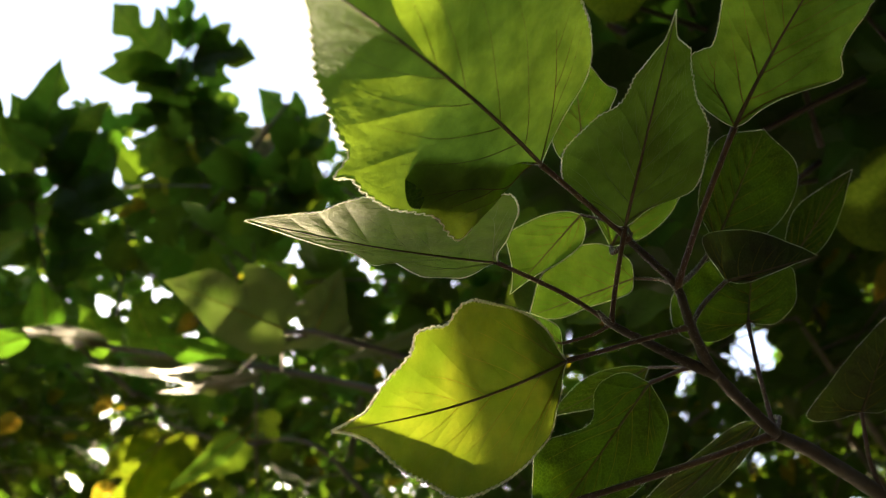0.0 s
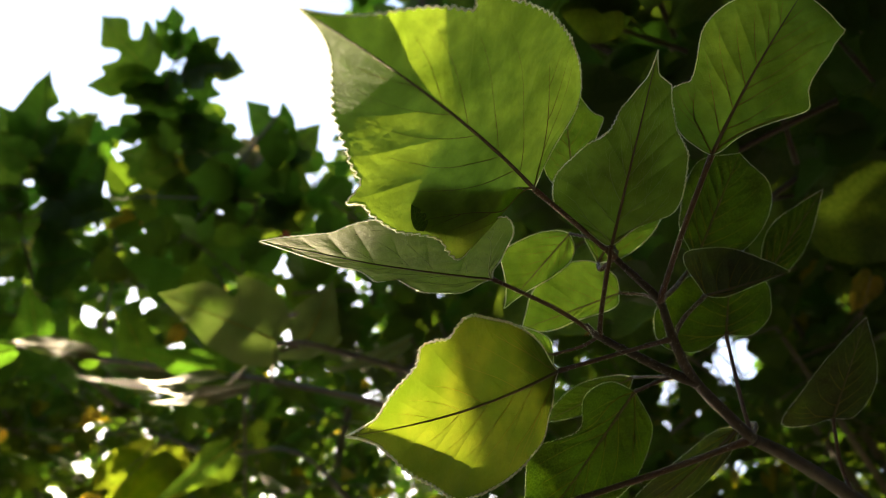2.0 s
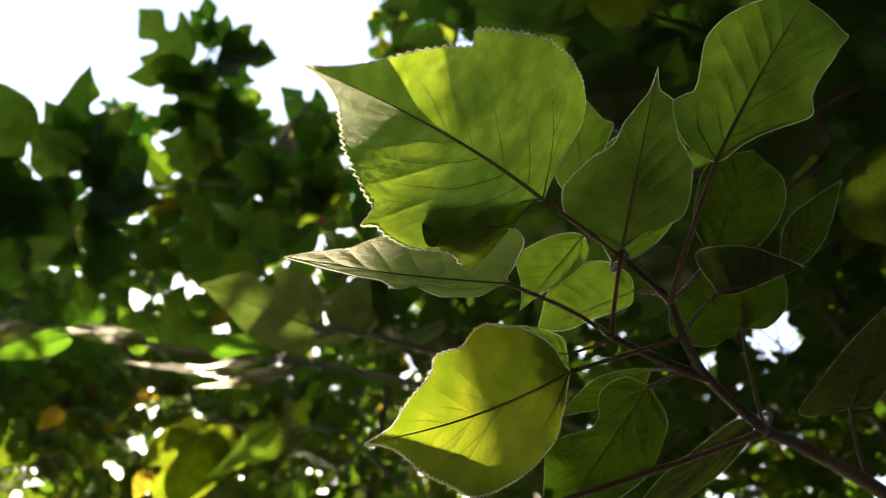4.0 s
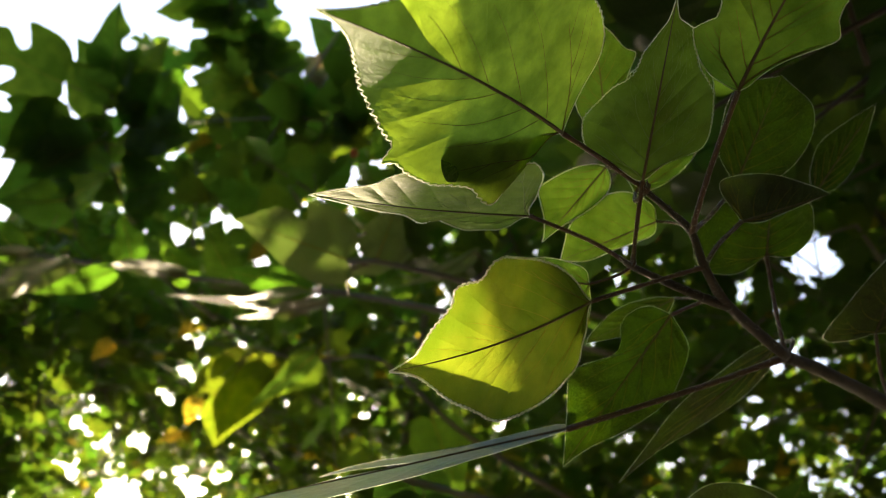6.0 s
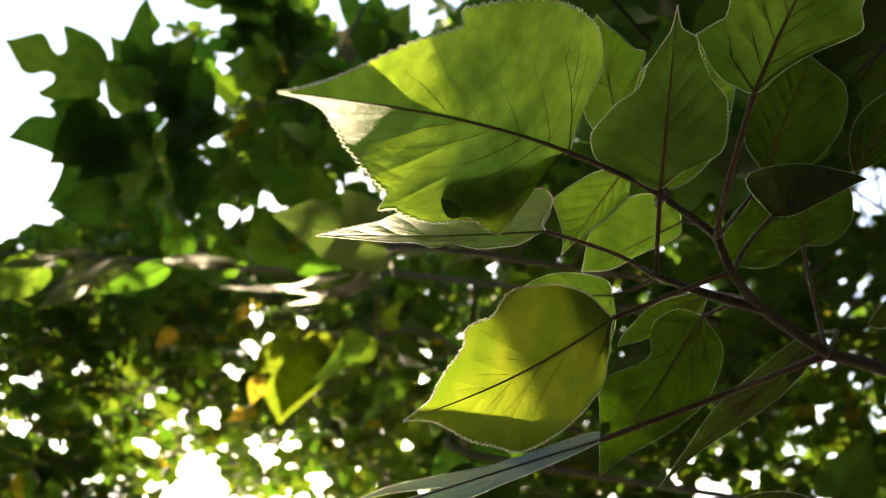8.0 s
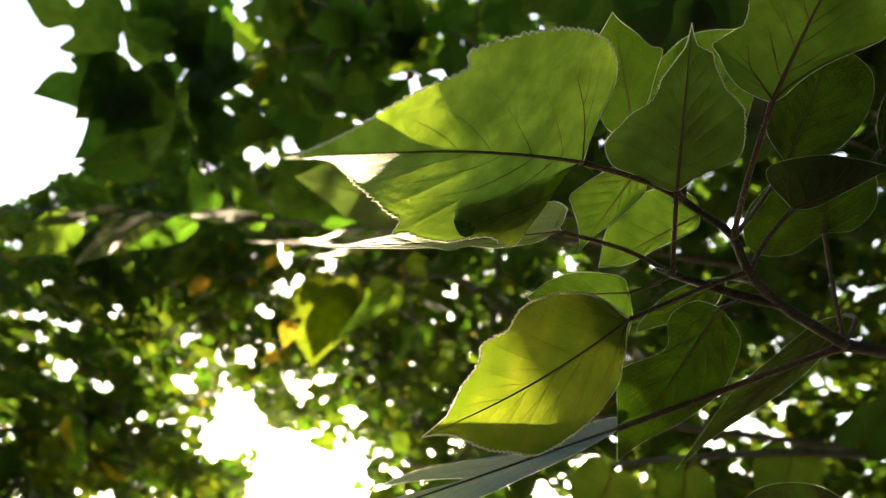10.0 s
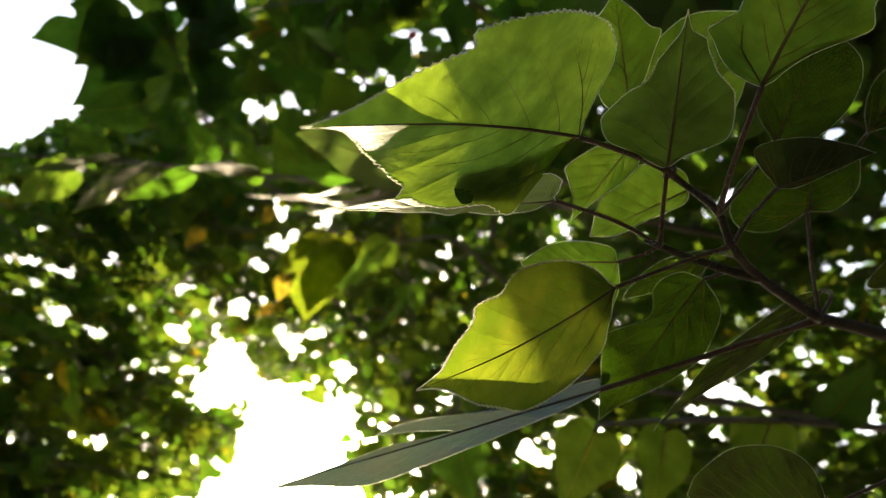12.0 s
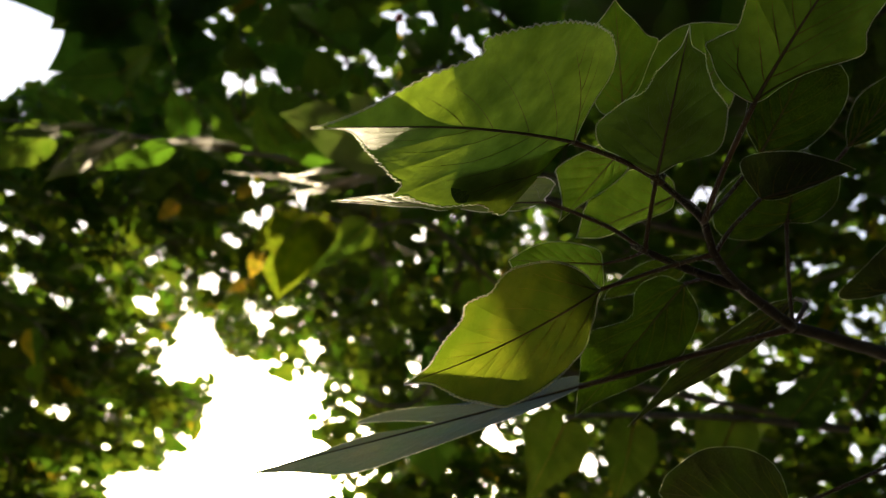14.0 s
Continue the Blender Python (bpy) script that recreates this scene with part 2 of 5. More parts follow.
def blade_mesh(blade, nu, nv, teeth, rng):
    """Verts, faces and the two edge lines."""
    verts, faces, rims = [], [], []
    for sign in (1, -1):
        o = len(verts)
        grid_u = np.linspace(0.0, 1.0, nu)
        rim = []
        jag, tooth_no, high = 0.0, -1, 1.0
        for k, u in enumerate(grid_u):
            _, w = blade.edge(sign, u)
            if teeth:
                turn = u * blade.edges[sign][2] / 0.023
                if int(turn) != tooth_no:
                    tooth_no, high = int(turn), rng.uniform(0.6, 1.3)
                rise = turn % 1.0
                jag = 0.0075 / max(w, 0.06) * high * (rise / 0.75 if rise < 0.75 else (1 - rise) / 0.25) * min(1.0, w * 8)
            for j in range(nv + 1):
                v = j / nv
                p = blade.at(sign, u, v, jag * v ** 6 if teeth else 0.0)
                verts.append(p)
            rim.append(verts[-1])
        for k in range(nu - 1):
            for j in range(nv):
                a = o + k * (nv + 1) + j
                quad = (a, a + 1, a + nv + 2, a + nv + 1)
                faces.append(quad if sign < 0 else quad[::-1])
        rims.append(np.array(rim))
    return verts, faces, rims


def leaf_frame(base, tip, side):
    b, p, y = Vector(base), Vector(tip), Vector(side)
    x = (p - b).normalized()
    y = (y - y.dot(x) * x).normalized()
    z = x.cross(y)
    m = Matrix((x, y, z)).transposed().to_4x4()
    m.translation = b
    return m, (p - b).length


def fringe(rims, rng, size, every):
    """Short pale hairs along the margin."""
    verts, faces = [], []
    for rim in rims:
        arc = np.r_[0, np.cumsum(np.linalg.norm(np.diff(rim, axis=0), axis=1))]
        n = max(4, int(arc[-1] / every))
        mid = rim.mean(0)
        for k in range(n):
            a = (k + rng.random()) / n * arc[-1]
            p = np.array([np.interp(a, arc, rim[:, i]) for i in range(3)])
            q = np.array([np.interp(min(a + 0.002, arc[-1]), arc, rim[:, i]) for i in range(3)])
            t = q - p
            t /= np.linalg.norm(t) + 1e-9
            outw = p - mid
            outw[2] = 0
            outw -= (outw @ t) * t
            outw /= np.linalg.norm(outw) + 1e-9
            d = outw + t * rng.uniform(0.0, 0.9) + np.array((0, 0, rng.uniform(-0.6, 0.6)))
            d *= size * rng.uniform(0.5, 1.2) / np.linalg.norm(d)
            o = len(verts)
            h = t * size * 0.16
            up = np.array((0, 0, size * 0.16))
            verts += [p - h, p + h, p + up, p + d]
            faces += [(o, o + 1, o + 3), (o + 1, o + 2, o + 3), (o + 2, o, o + 3)]
    return verts, faces


def fuzz(line, radii, count, size, rng):
    """Short pale hairs standing off a stalk."""
    line = np.asarray(line, float)
    verts, faces = [], []
    for _ in range(count):
        f = rng.random() * (len(line) - 1)
        i = int(f)
        p = line[i] + (line[i + 1] - line[i]) * (f - i)
        t = line[i + 1] - line[i]
        t /= np.linalg.norm(t) + 1e-9
        d = np.array([rng.gauss(0, 1) for _ in range(3)])
        d -= (d @ t) * t
        d /= np.linalg.norm(d) + 1e-9
        p = p + d * radii[i] * 0.9
        side = np.cross(t, d) * size * 0.07
        tip = p + (d + t * rng.uniform(-0.5, 0.5)) * size * rng.uniform(0.5, 1.3)
        o = len(verts)
        verts += [p - side, p + side, p + t * size * 0.1, tip]
        faces += [(o, o + 1, o + 3), (o + 1, o + 2, o + 3), (o + 2, o, o + 3)]
    return verts, faces


def leaf(owner, base, tip, side, one, two, joint=None, sag=0.0, fold=0.0, bow=0.0, droop=0.0, sway=0.0, wave=0.03, quilt=0.010,
         tuck=0.0, mat=None, seed=1, nu=200, nv=8, hairs=0.0013, stalk=0.0014, label="", veins=True, vein=1.0, unshaded=1.0, net=False, rim=0.00022):
    rng = random.Random(seed)
    m, length = leaf_frame(base, tip, side)
    bl = Blade(length, one, two, fold, bow, droop, sway, wave, quilt, seed, tuck)
    v, f, rims = blade_mesh(bl, nu, nv, True, rng)
    ob = mesh_object("leaf", v, f, mat or LEAF, m, owner, label)
    ob.color = (unshaded, unshaded, unshaded, 1.0)
    # midrib
    s = np.linspace(0, 0.97, 26)
    line = np.array([bl.bend(a, 0.0, 0.0) for a in s])
    r = stalk * (0.62 * (1 - s) + 0.10)
    mesh_object("midrib", *tube(line, r, 7), RIB, m, ob)
    if veins:
        for sign in (1, -1):
            for n, (x0, u1) in enumerate(zip(VEIN_ROOTS, VEIN_ENDS)):
                x0 = max(0.0, x0 + (rng.uniform(-0.03, 0.03) if n else 0.0))
                u1 = u1 + rng.uniform(-0.02, 0.02)
                if bl.edge(sign, u1)[1] < 0.03:
                    continue
                u0 = (x0 / 0.96) ** (1 / 2.1)
                power = 0.55 if n == 0 else rng.uniform(1.15, 1.5)
                kink, phase = rng.uniform(0.004, 0.010), rng.uniform(0, 6.28)

                def on(a, shift=0.0):
                    bent = u0 + (u1 - u0) * a ** power + kink * math.sin(9 * a + phase) * a * (1 - u1) + shift
                    return bl.at(sign, min(max(bent, 0.002), 0.995), a)

                vv = np.linspace(0.0, rng.uniform(0.66, 0.86), 20)
                r0 = stalk * (0.36 if n == 0 else (0.24 - 0.018 * n) * vein)
                pieces = [tube([on(a) for a in vv], r0 * (1.0 - 1.05 * vv), 5)]
                if n < (3 if net else 1):
                    for start, du in ((0.30, -0.13), (0.48, -0.10), (0.66, -0.06)) if n == 0 else ((0.55, -0.05), (0.72, -0.035)):
                        ff = np.linspace(0, 1, 8)
                        pieces.append(tube([on(start + (0.93 - start) * a, du * a ** 0.8) for a in ff], r0 * 0.4 * (1 - 0.85 * ff), 5))
                mesh_object("side_vein", *joined(pieces), NET if net else VEIN, m, ob)
    if net:
        pieces = []
        stops = (0.02,) + VEINS_AT + (0.97,)
        for sign in (1, -1):
            for a, b in zip(stops, stops[1:]):
                rungs = 8
                for k in range(rungs):
                    v0 = (k + rng.uniform(0.2, 0.8)) / rungs * 0.9 + 0.06
                    v1 = min(v0 + rng.uniform(-0.05, 0.12), 0.97)
                    ff = np.linspace(0, 1, 5)
                    if bl.edge(sign, (a + b) / 2)[1] * v0 < 0.02:
                        continue
                    pts = [bl.at(sign, min(max(a + (b - a) * f + rng.uniform(-0.006, 0.006), 0.003), 0.995), v0 + (v1 - v0) * f) for f in ff]
                    pieces.append(tube(pts, np.full(5, stalk * 0.055), 3))
        mesh_object("vein_net", *joined(pieces), NET, m, ob)
    if hairs > 0.001:
        # added pale tube, standing in for the bright rim of backlit hairs
        pieces = [tube(line[3:-1], np.full(len(line) - 4, rim), 4) for line in rims]
        mesh_object("margin", *joined(pieces), HAIR, m, ob, "pale thickened leaf margin")
        hairs *= 0.62
    if hairs:
        mesh_object("margin_hairs", *fringe(rims, rng, hairs, hairs * 0.25), HAIR, m, ob, "pale downy hairs along the leaf margin", smooth=False)
    if joint:
        j, b = np.array(joint, float), np.array(base, float)
        inn = (b - np.array(tip, float)) * 0.12
        mid = (j + b) / 2 + inn * 0.5 + np.array((0, 0, -sag))
        line = smooth_line([j, mid, b], 16)
        r = stalk * np.interp(np.linspace(0, 1, 16), [0, 0.12, 0.9, 1], [1.7, 1.05, 0.95, 1.1])
        stem = mesh_object("petiole", *tube(line, r, 8, 0.05, rng), PETIOLE, None, ob)
        long = np.linalg.norm(j - b)
        mesh_object("stalk_hairs", *fuzz(line, r, int(long * 3500), 0.0009, rng), HAIR, None, ob, smooth=False)
    return ob


# ---------------------------------------------------------------- ground
def ground():
    rng = random.Random(3)
    verts, faces = [], []
    rings = [0, 1, 2, 3.5, 5, 7, 10, 15, 25, 50, 120, 400, 1500]
    n = 40
    for r in rings:
        for k in range(n):
            a = 2 * math.pi * k / n
            verts.append((r * math.cos(a), r * math.sin(a), 0.0 if r == 0 else rng.uniform(-0.03, 0.03) * min(r, 8) / 4))
    for i in range(len(rings) - 1):
        for k in range(n):
            k2 = (k + 1) % n
            faces.append((i * n + k, i * n + k2, (i + 1) * n + k2, (i + 1) * n + k)[::-1])
    ob = mesh_object("ground", verts, faces, SOIL)
    tagged(ob, "bare brown soil with leaf litter under the trees", "ground", kind="structure")


ground()

# ---------------------------------------------------------------- the near branch
TRUNK_FOOT = (1.75, 1.15, 0.0)
near_tree = new("mulberry_tree")
near_tree.location = TRUNK_FOOT
tagged(near_tree, "mulberry tree with a low leafy branch reaching out", "tree")


def limb(name, owner, points, radii, n, sides, mat, seed, rough=0.06, label="", down=0):
    rng = random.Random(seed)
    line = smooth_line(points, n)
    r = np.interp(np.linspace(0, 1, n), np.linspace(0, 1, len(radii)), radii)
    ob = mesh_object(name, *tube(line, r, sides, rough, rng), mat, None, owner, label)
    if down:
        mesh_object("downy_hairs", *fuzz(line, r, down, 0.0009, rng), HAIR, None, ob, smooth=False)
    return ob


limb("trunk", near_tree, [(1.75, 1.15, -0.05), (1.72, 1.17, 0.9), (1.78, 1.2, 1.8), (1.95, 1.1, 2.7), (2.3, 1.0, 3.6)], [0.11, 0.085, 0.075, 0.06, 0.04], 40, 14, BARK, 5)
limb("branch", near_tree, [(1.74, 1.18, 1.5), (1.2, 0.98, 1.72), (0.7, 0.68, 1.82), (0.3477, 0.4370, 1.8597), (0.2425, 0.3516, 1.8425), (0.2040, 0.3240, 1.8345)],
     [0.028, 0.018, 0.010, 0.0058, 0.0046, 0.0040], 60, 12, TWIG, 6, 0.05, "greyish brown downy young branch")
limb("shoot", near_tree, [(0.2040, 0.3240, 1.8345), (0.1610, 0.2810, 1.8390), (0.1400, 0.2460, 1.8385), (0.1319, 0.2262, 1.8490), (0.1190, 0.2150, 1.8565), (0.1046, 0.2032, 1.8629), (0.1030, 0.1985, 1.8660)],
     [0.0040, 0.0034, 0.0028, 0.0025, 0.0022, 0.0020, 0.0008], 50, 10, TWIG, 7, 0.08, down=800)
limb("side_shoot", near_tree, [(0.1610, 0.2810, 1.8390), (0.1400, 0.2705, 1.8385), (0.1180, 0.2590, 1.8400), (0.0960, 0.2475, 1.8430), (0.086, 0.2345, 1.8370)],
     [0.0036, 0.0031, 0.0026, 0.0021, 0.0008], 36, 10, TWIG, 8, 0.08, down=550)


def bud(at, size, seed):
    rng = random.Random(seed)
    pieces = []
    for k in range(5):
        a = 2.4 * k
        d = np.array((math.cos(a) * 0.5, math.sin(a) * 0.5, 0.8 - 0.1 * k))
        d /= np.linalg.norm(d)
        p = np.array(at)
        line = smooth_line([p, p + d * size * 0.5, p + d * size * rng.uniform(0.8, 1.1)], 6)
        pieces.append(tube(line, size * np.array((0.22, 0.3, 0.27, 0.2, 0.11, 0.02)), 6))
    mesh_object("bud", *joined(pieces), TWIG, None, near_tree)


for n, p in enumerate(((0.1050, 0.2020, 1.8645), (0.1319, 0.2262, 1.8510), (0.1400, 0.2460, 1.8400), (0.0960, 0.2475, 1.8430), (0.1610, 0.2820, 1.8420), (0.1190, 0.2150, 1.8580), (0.2040, 0.3240, 1.8375), (0.2425, 0.3516, 1.8455), (0.3033, 0.4002, 1.8590), (0.1830, 0.3030, 1.8345))):
    bud(p, 0.0055 if n in (0, 3) else 0.0062 if n > 5 else 0.0038, 20 + n)

N1, N2, N3, N4, N5, N6 = (0.1046, 0.2032, 1.8629), (0.1319, 0.2262, 1.8490), (0.1400, 0.2460, 1.8385), (0.2040, 0.3240, 1.8345), (0.0960, 0.2475, 1.8430), (0.1610, 0.2810, 1.8390)
leaf(near_tree, (0.0493, 0.1488, 1.8426), (-0.0505, 0.0305, 1.7230), (-0.5131, 0.7901, -0.3354),
     ((0.046, 0.019), (0.119, 0.049), (0.142, 0.104), (0.138, 0.165), (0.119, 0.241), (0.134, 0.278), (0.180, 0.272), (0.230, 0.260), (0.277, 0.270), (0.346, 0.295), (0.426, 0.291),
      (0.474, 0.279), (0.502, 0.293), (0.512, 0.264), (0.527, 0.233), (0.577, 0.208), (0.629, 0.174), (0.695, 0.136), (0.756, 0.094), (0.846, 0.041), (0.924, 0.013)),
     ((0.015, 0.04), (0.026, 0.099), (0.046, 0.197), (0.064, 0.25), (0.091, 0.286), (0.15, 0.313), (0.213, 0.321), (0.28, 0.322), (0.353, 0.317), (0.427, 0.304), (0.506, 0.278), (0.576, 0.248), (0.64, 0.22), (0.622, 0.198),
      (0.636, 0.184), (0.682, 0.164), (0.724, 0.142), (0.775, 0.11), (0.844, 0.064), (0.892, 0.038), (0.939, 0.018)),
     joint=N1, label='large translucent green mulberry leaf with one shallow lobe', seed=1, mat=LIT_LEAF, stalk=0.0016, nu=420, nv=10, tuck=-1.6, sway=-0.022, quilt=0.004, vein=0.7, hairs=0.0020, rim=0.00036)
leaf(near_tree, (0.0664, 0.2493, 1.8120), (-0.0436, 0.2064, 1.7144), (0.0546, 0.9253, -0.4683),
     ((0.022, 0.032), (0.048, 0.102), (0.077, 0.146), (0.094, 0.196), (0.122, 0.23), (0.175, 0.253), (0.227, 0.276), (0.277, 0.289), (0.325, 0.297), (0.386, 0.298), (0.46, 0.297), (0.544, 0.286), (0.596, 0.26), (0.68, 0.198),
      (0.761, 0.148), (0.804, 0.111), (0.867, 0.052), (0.898, 0.032), (0.94, 0.014)),
     ((0.037, 0.042), (0.081, 0.103), (0.126, 0.151), (0.185, 0.199), (0.259, 0.24), (0.346, 0.27), (0.457, 0.301), (0.512, 0.303), (0.546, 0.286), (0.593, 0.246), (0.637, 0.245), (0.694, 0.239), (0.712, 0.213), (0.714, 0.19),
      (0.736, 0.16), (0.813, 0.1), (0.877, 0.042), (0.913, 0.027), (0.957, 0.013)),
     joint=N3, label='yellow-green mulberry leaf glowing in the sun', seed=2, mat=YELLOW_LEAF, hairs=0.0024, nu=360, nv=9, sway=0.035, quilt=0.006, vein=0.72, rim=0.00058)
leaf(near_tree, (0.0310, 0.2180, 1.8620), (-0.0962, 0.1670, 1.8170), (-0.4544, 0.7841, 0.4228),
     ((0.026, 0.029), (0.047, 0.096), (0.082, 0.139), (0.157, 0.155), (0.234, 0.167), (0.302, 0.137), (0.373, 0.096), (0.412, 0.081), (0.434, 0.112), (0.468, 0.127), (0.522, 0.09), (0.574, 0.062), (0.65, 0.06), (0.729, 0.05),
      (0.808, 0.038), (0.873, 0.025), (0.939, 0.012)),
     ((0.043, 0.078), (0.07, 0.195), (0.125, 0.345), (0.18, 0.44), (0.24, 0.48), (0.30, 0.43), (0.37, 0.39), (0.48, 0.375), (0.60, 0.355), (0.70, 0.30), (0.745, 0.235), (0.78, 0.16), (0.831, 0.124), (0.89, 0.083), (0.952, 0.042)),
     joint=N5, label='narrow folded mulberry leaf with pale raised veins', net=True, seed=3, mat=DOWNY_LEAF, hairs=0.0018, nu=330, nv=9, sway=0.03, fold=0.03, quilt=0.006, wave=0.015, vein=0.6, rim=0.00038)
leaf(near_tree, (0.1008, 0.1934, 1.8597), (0.1041, 0.0719, 1.8380), (-0.9878, -0.0368, 0.1514),
     ((0.004, 0.037), (0.066, 0.115), (0.13, 0.206), (0.172, 0.278), (0.245, 0.31), (0.32, 0.32), (0.372, 0.314), (0.424, 0.29), (0.467, 0.258), (0.521, 0.222), (0.556, 0.188), (0.582, 0.15), (0.615, 0.122), (0.662, 0.106), (0.721, 0.094),
      (0.766, 0.073), (0.804, 0.055), (0.844, 0.036), (0.881, 0.018), (0.93, 0.008)),
     ((0.035, 0.031), (0.085, 0.062), (0.13, 0.1), (0.176, 0.155), (0.205, 0.21), (0.244, 0.243), (0.314, 0.256), (0.414, 0.248), (0.524, 0.232), (0.583, 0.2), (0.654, 0.152), (0.725, 0.123), (0.779, 0.102), (0.826, 0.09), (0.858, 0.08),
      (0.881, 0.05), (0.90, 0.026), (0.95, 0.01)),
     joint=N5, seed=4, net=True, mat=DOWNY_LEAF, nu=330, hairs=0.0014, wave=0.04, label='heart-shaped green mulberry leaf with a drawn-out tip')
leaf(near_tree, (0.1463, 0.1322, 1.8514), (0.1934, 0.0528, 1.8878), (-0.8812, -0.4139, 0.2286),
     ((-0.005, 0.049), (0.0, 0.105), (0.012, 0.18), (0.06, 0.271), (0.119, 0.335), (0.156, 0.387), (0.197, 0.365), (0.263, 0.312), (0.305, 0.28), (0.405, 0.3), (0.52, 0.341), (0.583, 0.353), (0.66, 0.345), (0.75, 0.31), (0.87, 0.22), (0.95, 0.12)),
     ((0.045, 0.039), (0.14, 0.083), (0.242, 0.155), (0.329, 0.235), (0.395, 0.303), (0.463, 0.355), (0.52, 0.333), (0.555, 0.308), (0.616, 0.3), (0.702, 0.302), (0.79, 0.31), (0.852, 0.302), (0.92, 0.305), (0.935, 0.259), (0.957, 0.195), (0.985, 0.1)),
     joint=N2, seed=5, label='broad lobed green mulberry leaf on a long stalk', stalk=0.0016, nu=300, sway=0.02, hairs=0.0011)
leaf(near_tree, (0.0857, 0.2109, 1.9078), (0.0397, 0.2425, 1.8657), (0.7273, 0.5892, -0.3521),
     ((0.06, 0.10), (0.20, 0.17), (0.44, 0.14), (0.70, 0.06), (0.88, 0.02)),
     ((0.06, 0.10), (0.20, 0.21), (0.42, 0.31), (0.62, 0.36), (0.68, 0.30), (0.80, 0.14), (0.92, 0.04)),
     joint=N1, seed=6, label='small bright green mulberry leaf', stalk=0.0009)
leaf(near_tree, (0.1212, 0.2501, 1.8961), (0.0516, 0.2566, 1.8631), (0.3200, 0.7929, -0.5185),
     ((0.10, 0.10), (0.47, 0.09), (0.76, 0.09)),
     ((-0.01, 0.16), (0.19, 0.35), (0.50, 0.38), (0.79, 0.25)),
     joint=N2, seed=7, label='small oval green mulberry leaf', stalk=0.0009)
leaf(near_tree, (0.0800, 0.1621, 1.8914), (0.0749, 0.1117, 1.9295), (-0.9742, -0.0653, -0.2161),
     ((-0.07, 0.19), (0.12, 0.28), (0.41, 0.24), (0.69, 0.26), (0.87, 0.11)),
     ((0.14, 0.17), (0.40, 0.30), (0.56, 0.39), (0.60, 0.36), (0.63, 0.29), (0.78, 0.17), (0.90, 0.06)),
     joint=N1, seed=8, stalk=0.0009, unshaded=0.5, label='small pointed bright green mulberry leaf')
leaf(near_tree, (0.1075, 0.2356, 1.9104), (0.1628, 0.1646, 1.9743), (-0.8586, -0.4525, 0.2409),
     ((0.20, 0.26), (0.50, 0.41), (0.76, 0.35), (0.89, 0.23)),
     ((0.16, 0.14), (0.45, 0.22), (0.82, 0.13)),
     joint=N1, seed=9, unshaded=0.6, label='green mulberry leaf half hidden behind another')
leaf(near_tree, (0.1823, 0.2436, 1.9285), (0.2130, 0.1759, 1.9636), (-0.9277, -0.3336, 0.1675),
     ((0.26, 0.26), (0.76, 0.32)),
     ((0.15, 0.28), (0.50, 0.44), (0.83, 0.34)),
     joint=N2, seed=10, hairs=0.0005, unshaded=0.0, label='dark green mulberry leaf in the shade')
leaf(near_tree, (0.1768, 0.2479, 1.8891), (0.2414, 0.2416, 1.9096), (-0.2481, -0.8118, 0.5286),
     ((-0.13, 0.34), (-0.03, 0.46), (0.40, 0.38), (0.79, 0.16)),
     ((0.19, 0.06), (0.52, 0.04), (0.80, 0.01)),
     joint=N3, seed=11, mat=SHADED_BROWN_LEAF, hairs=0.0005, unshaded=0.6, label='dull brownish green mulberry leaf in the shade')
leaf(near_tree, (0.2071, 0.2939, 1.9086), (0.2164, 0.2568, 1.9460), (-0.9820, -0.1755, 0.0702),
     ((-0.31, 0.39), (-0.30, 0.86), (0.08, 1.01), (0.61, 0.70)),
     ((0.08, 0.38), (0.47, 0.61), (0.87, 0.49)),
     joint=N4, seed=12, hairs=0.0005, unshaded=0.0, label='broad dark green mulberry leaf in the shade')
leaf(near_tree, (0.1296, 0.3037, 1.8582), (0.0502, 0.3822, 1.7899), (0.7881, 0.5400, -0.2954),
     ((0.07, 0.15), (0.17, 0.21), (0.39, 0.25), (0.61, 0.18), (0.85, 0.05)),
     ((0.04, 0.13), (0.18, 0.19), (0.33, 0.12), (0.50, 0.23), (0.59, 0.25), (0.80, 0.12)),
     joint=N6, seed=13, hairs=0.0005, unshaded=0.0, label='deep green mulberry leaf with one notch')
leaf(near_tree, (0.1455, 0.3326, 1.9089), (0.0741, 0.3477, 1.8761), (0.3931, 0.7719, -0.4996),
     ((0.25, 0.16), (0.61, 0.10), (0.89, 0.03)),
     ((0.18, 0.09), (0.54, 0.16), (0.90, 0.07)),
     joint=N6, seed=14, unshaded=0.15, stalk=0.001, mat=DOWNY_LEAF, hairs=0.0006, label='pale mulberry leaf seen nearly edge-on')
leaf(near_tree, (0.0690, 0.2605, 1.8420), (0.0060, 0.2430, 1.8320), (-0.1549, 0.8156, -0.5575),
     ((-0.04, 0.25), (0.04, 0.55), (0.28, 0.86), (0.55, 0.72), (0.80, 0.34)),
     ((0.08, 0.15), (0.45, 0.22), (0.77, 0.15)),
     joint=N5, seed=15, stalk=0.001, label='green mulberry leaf half hidden behind a sunlit one')
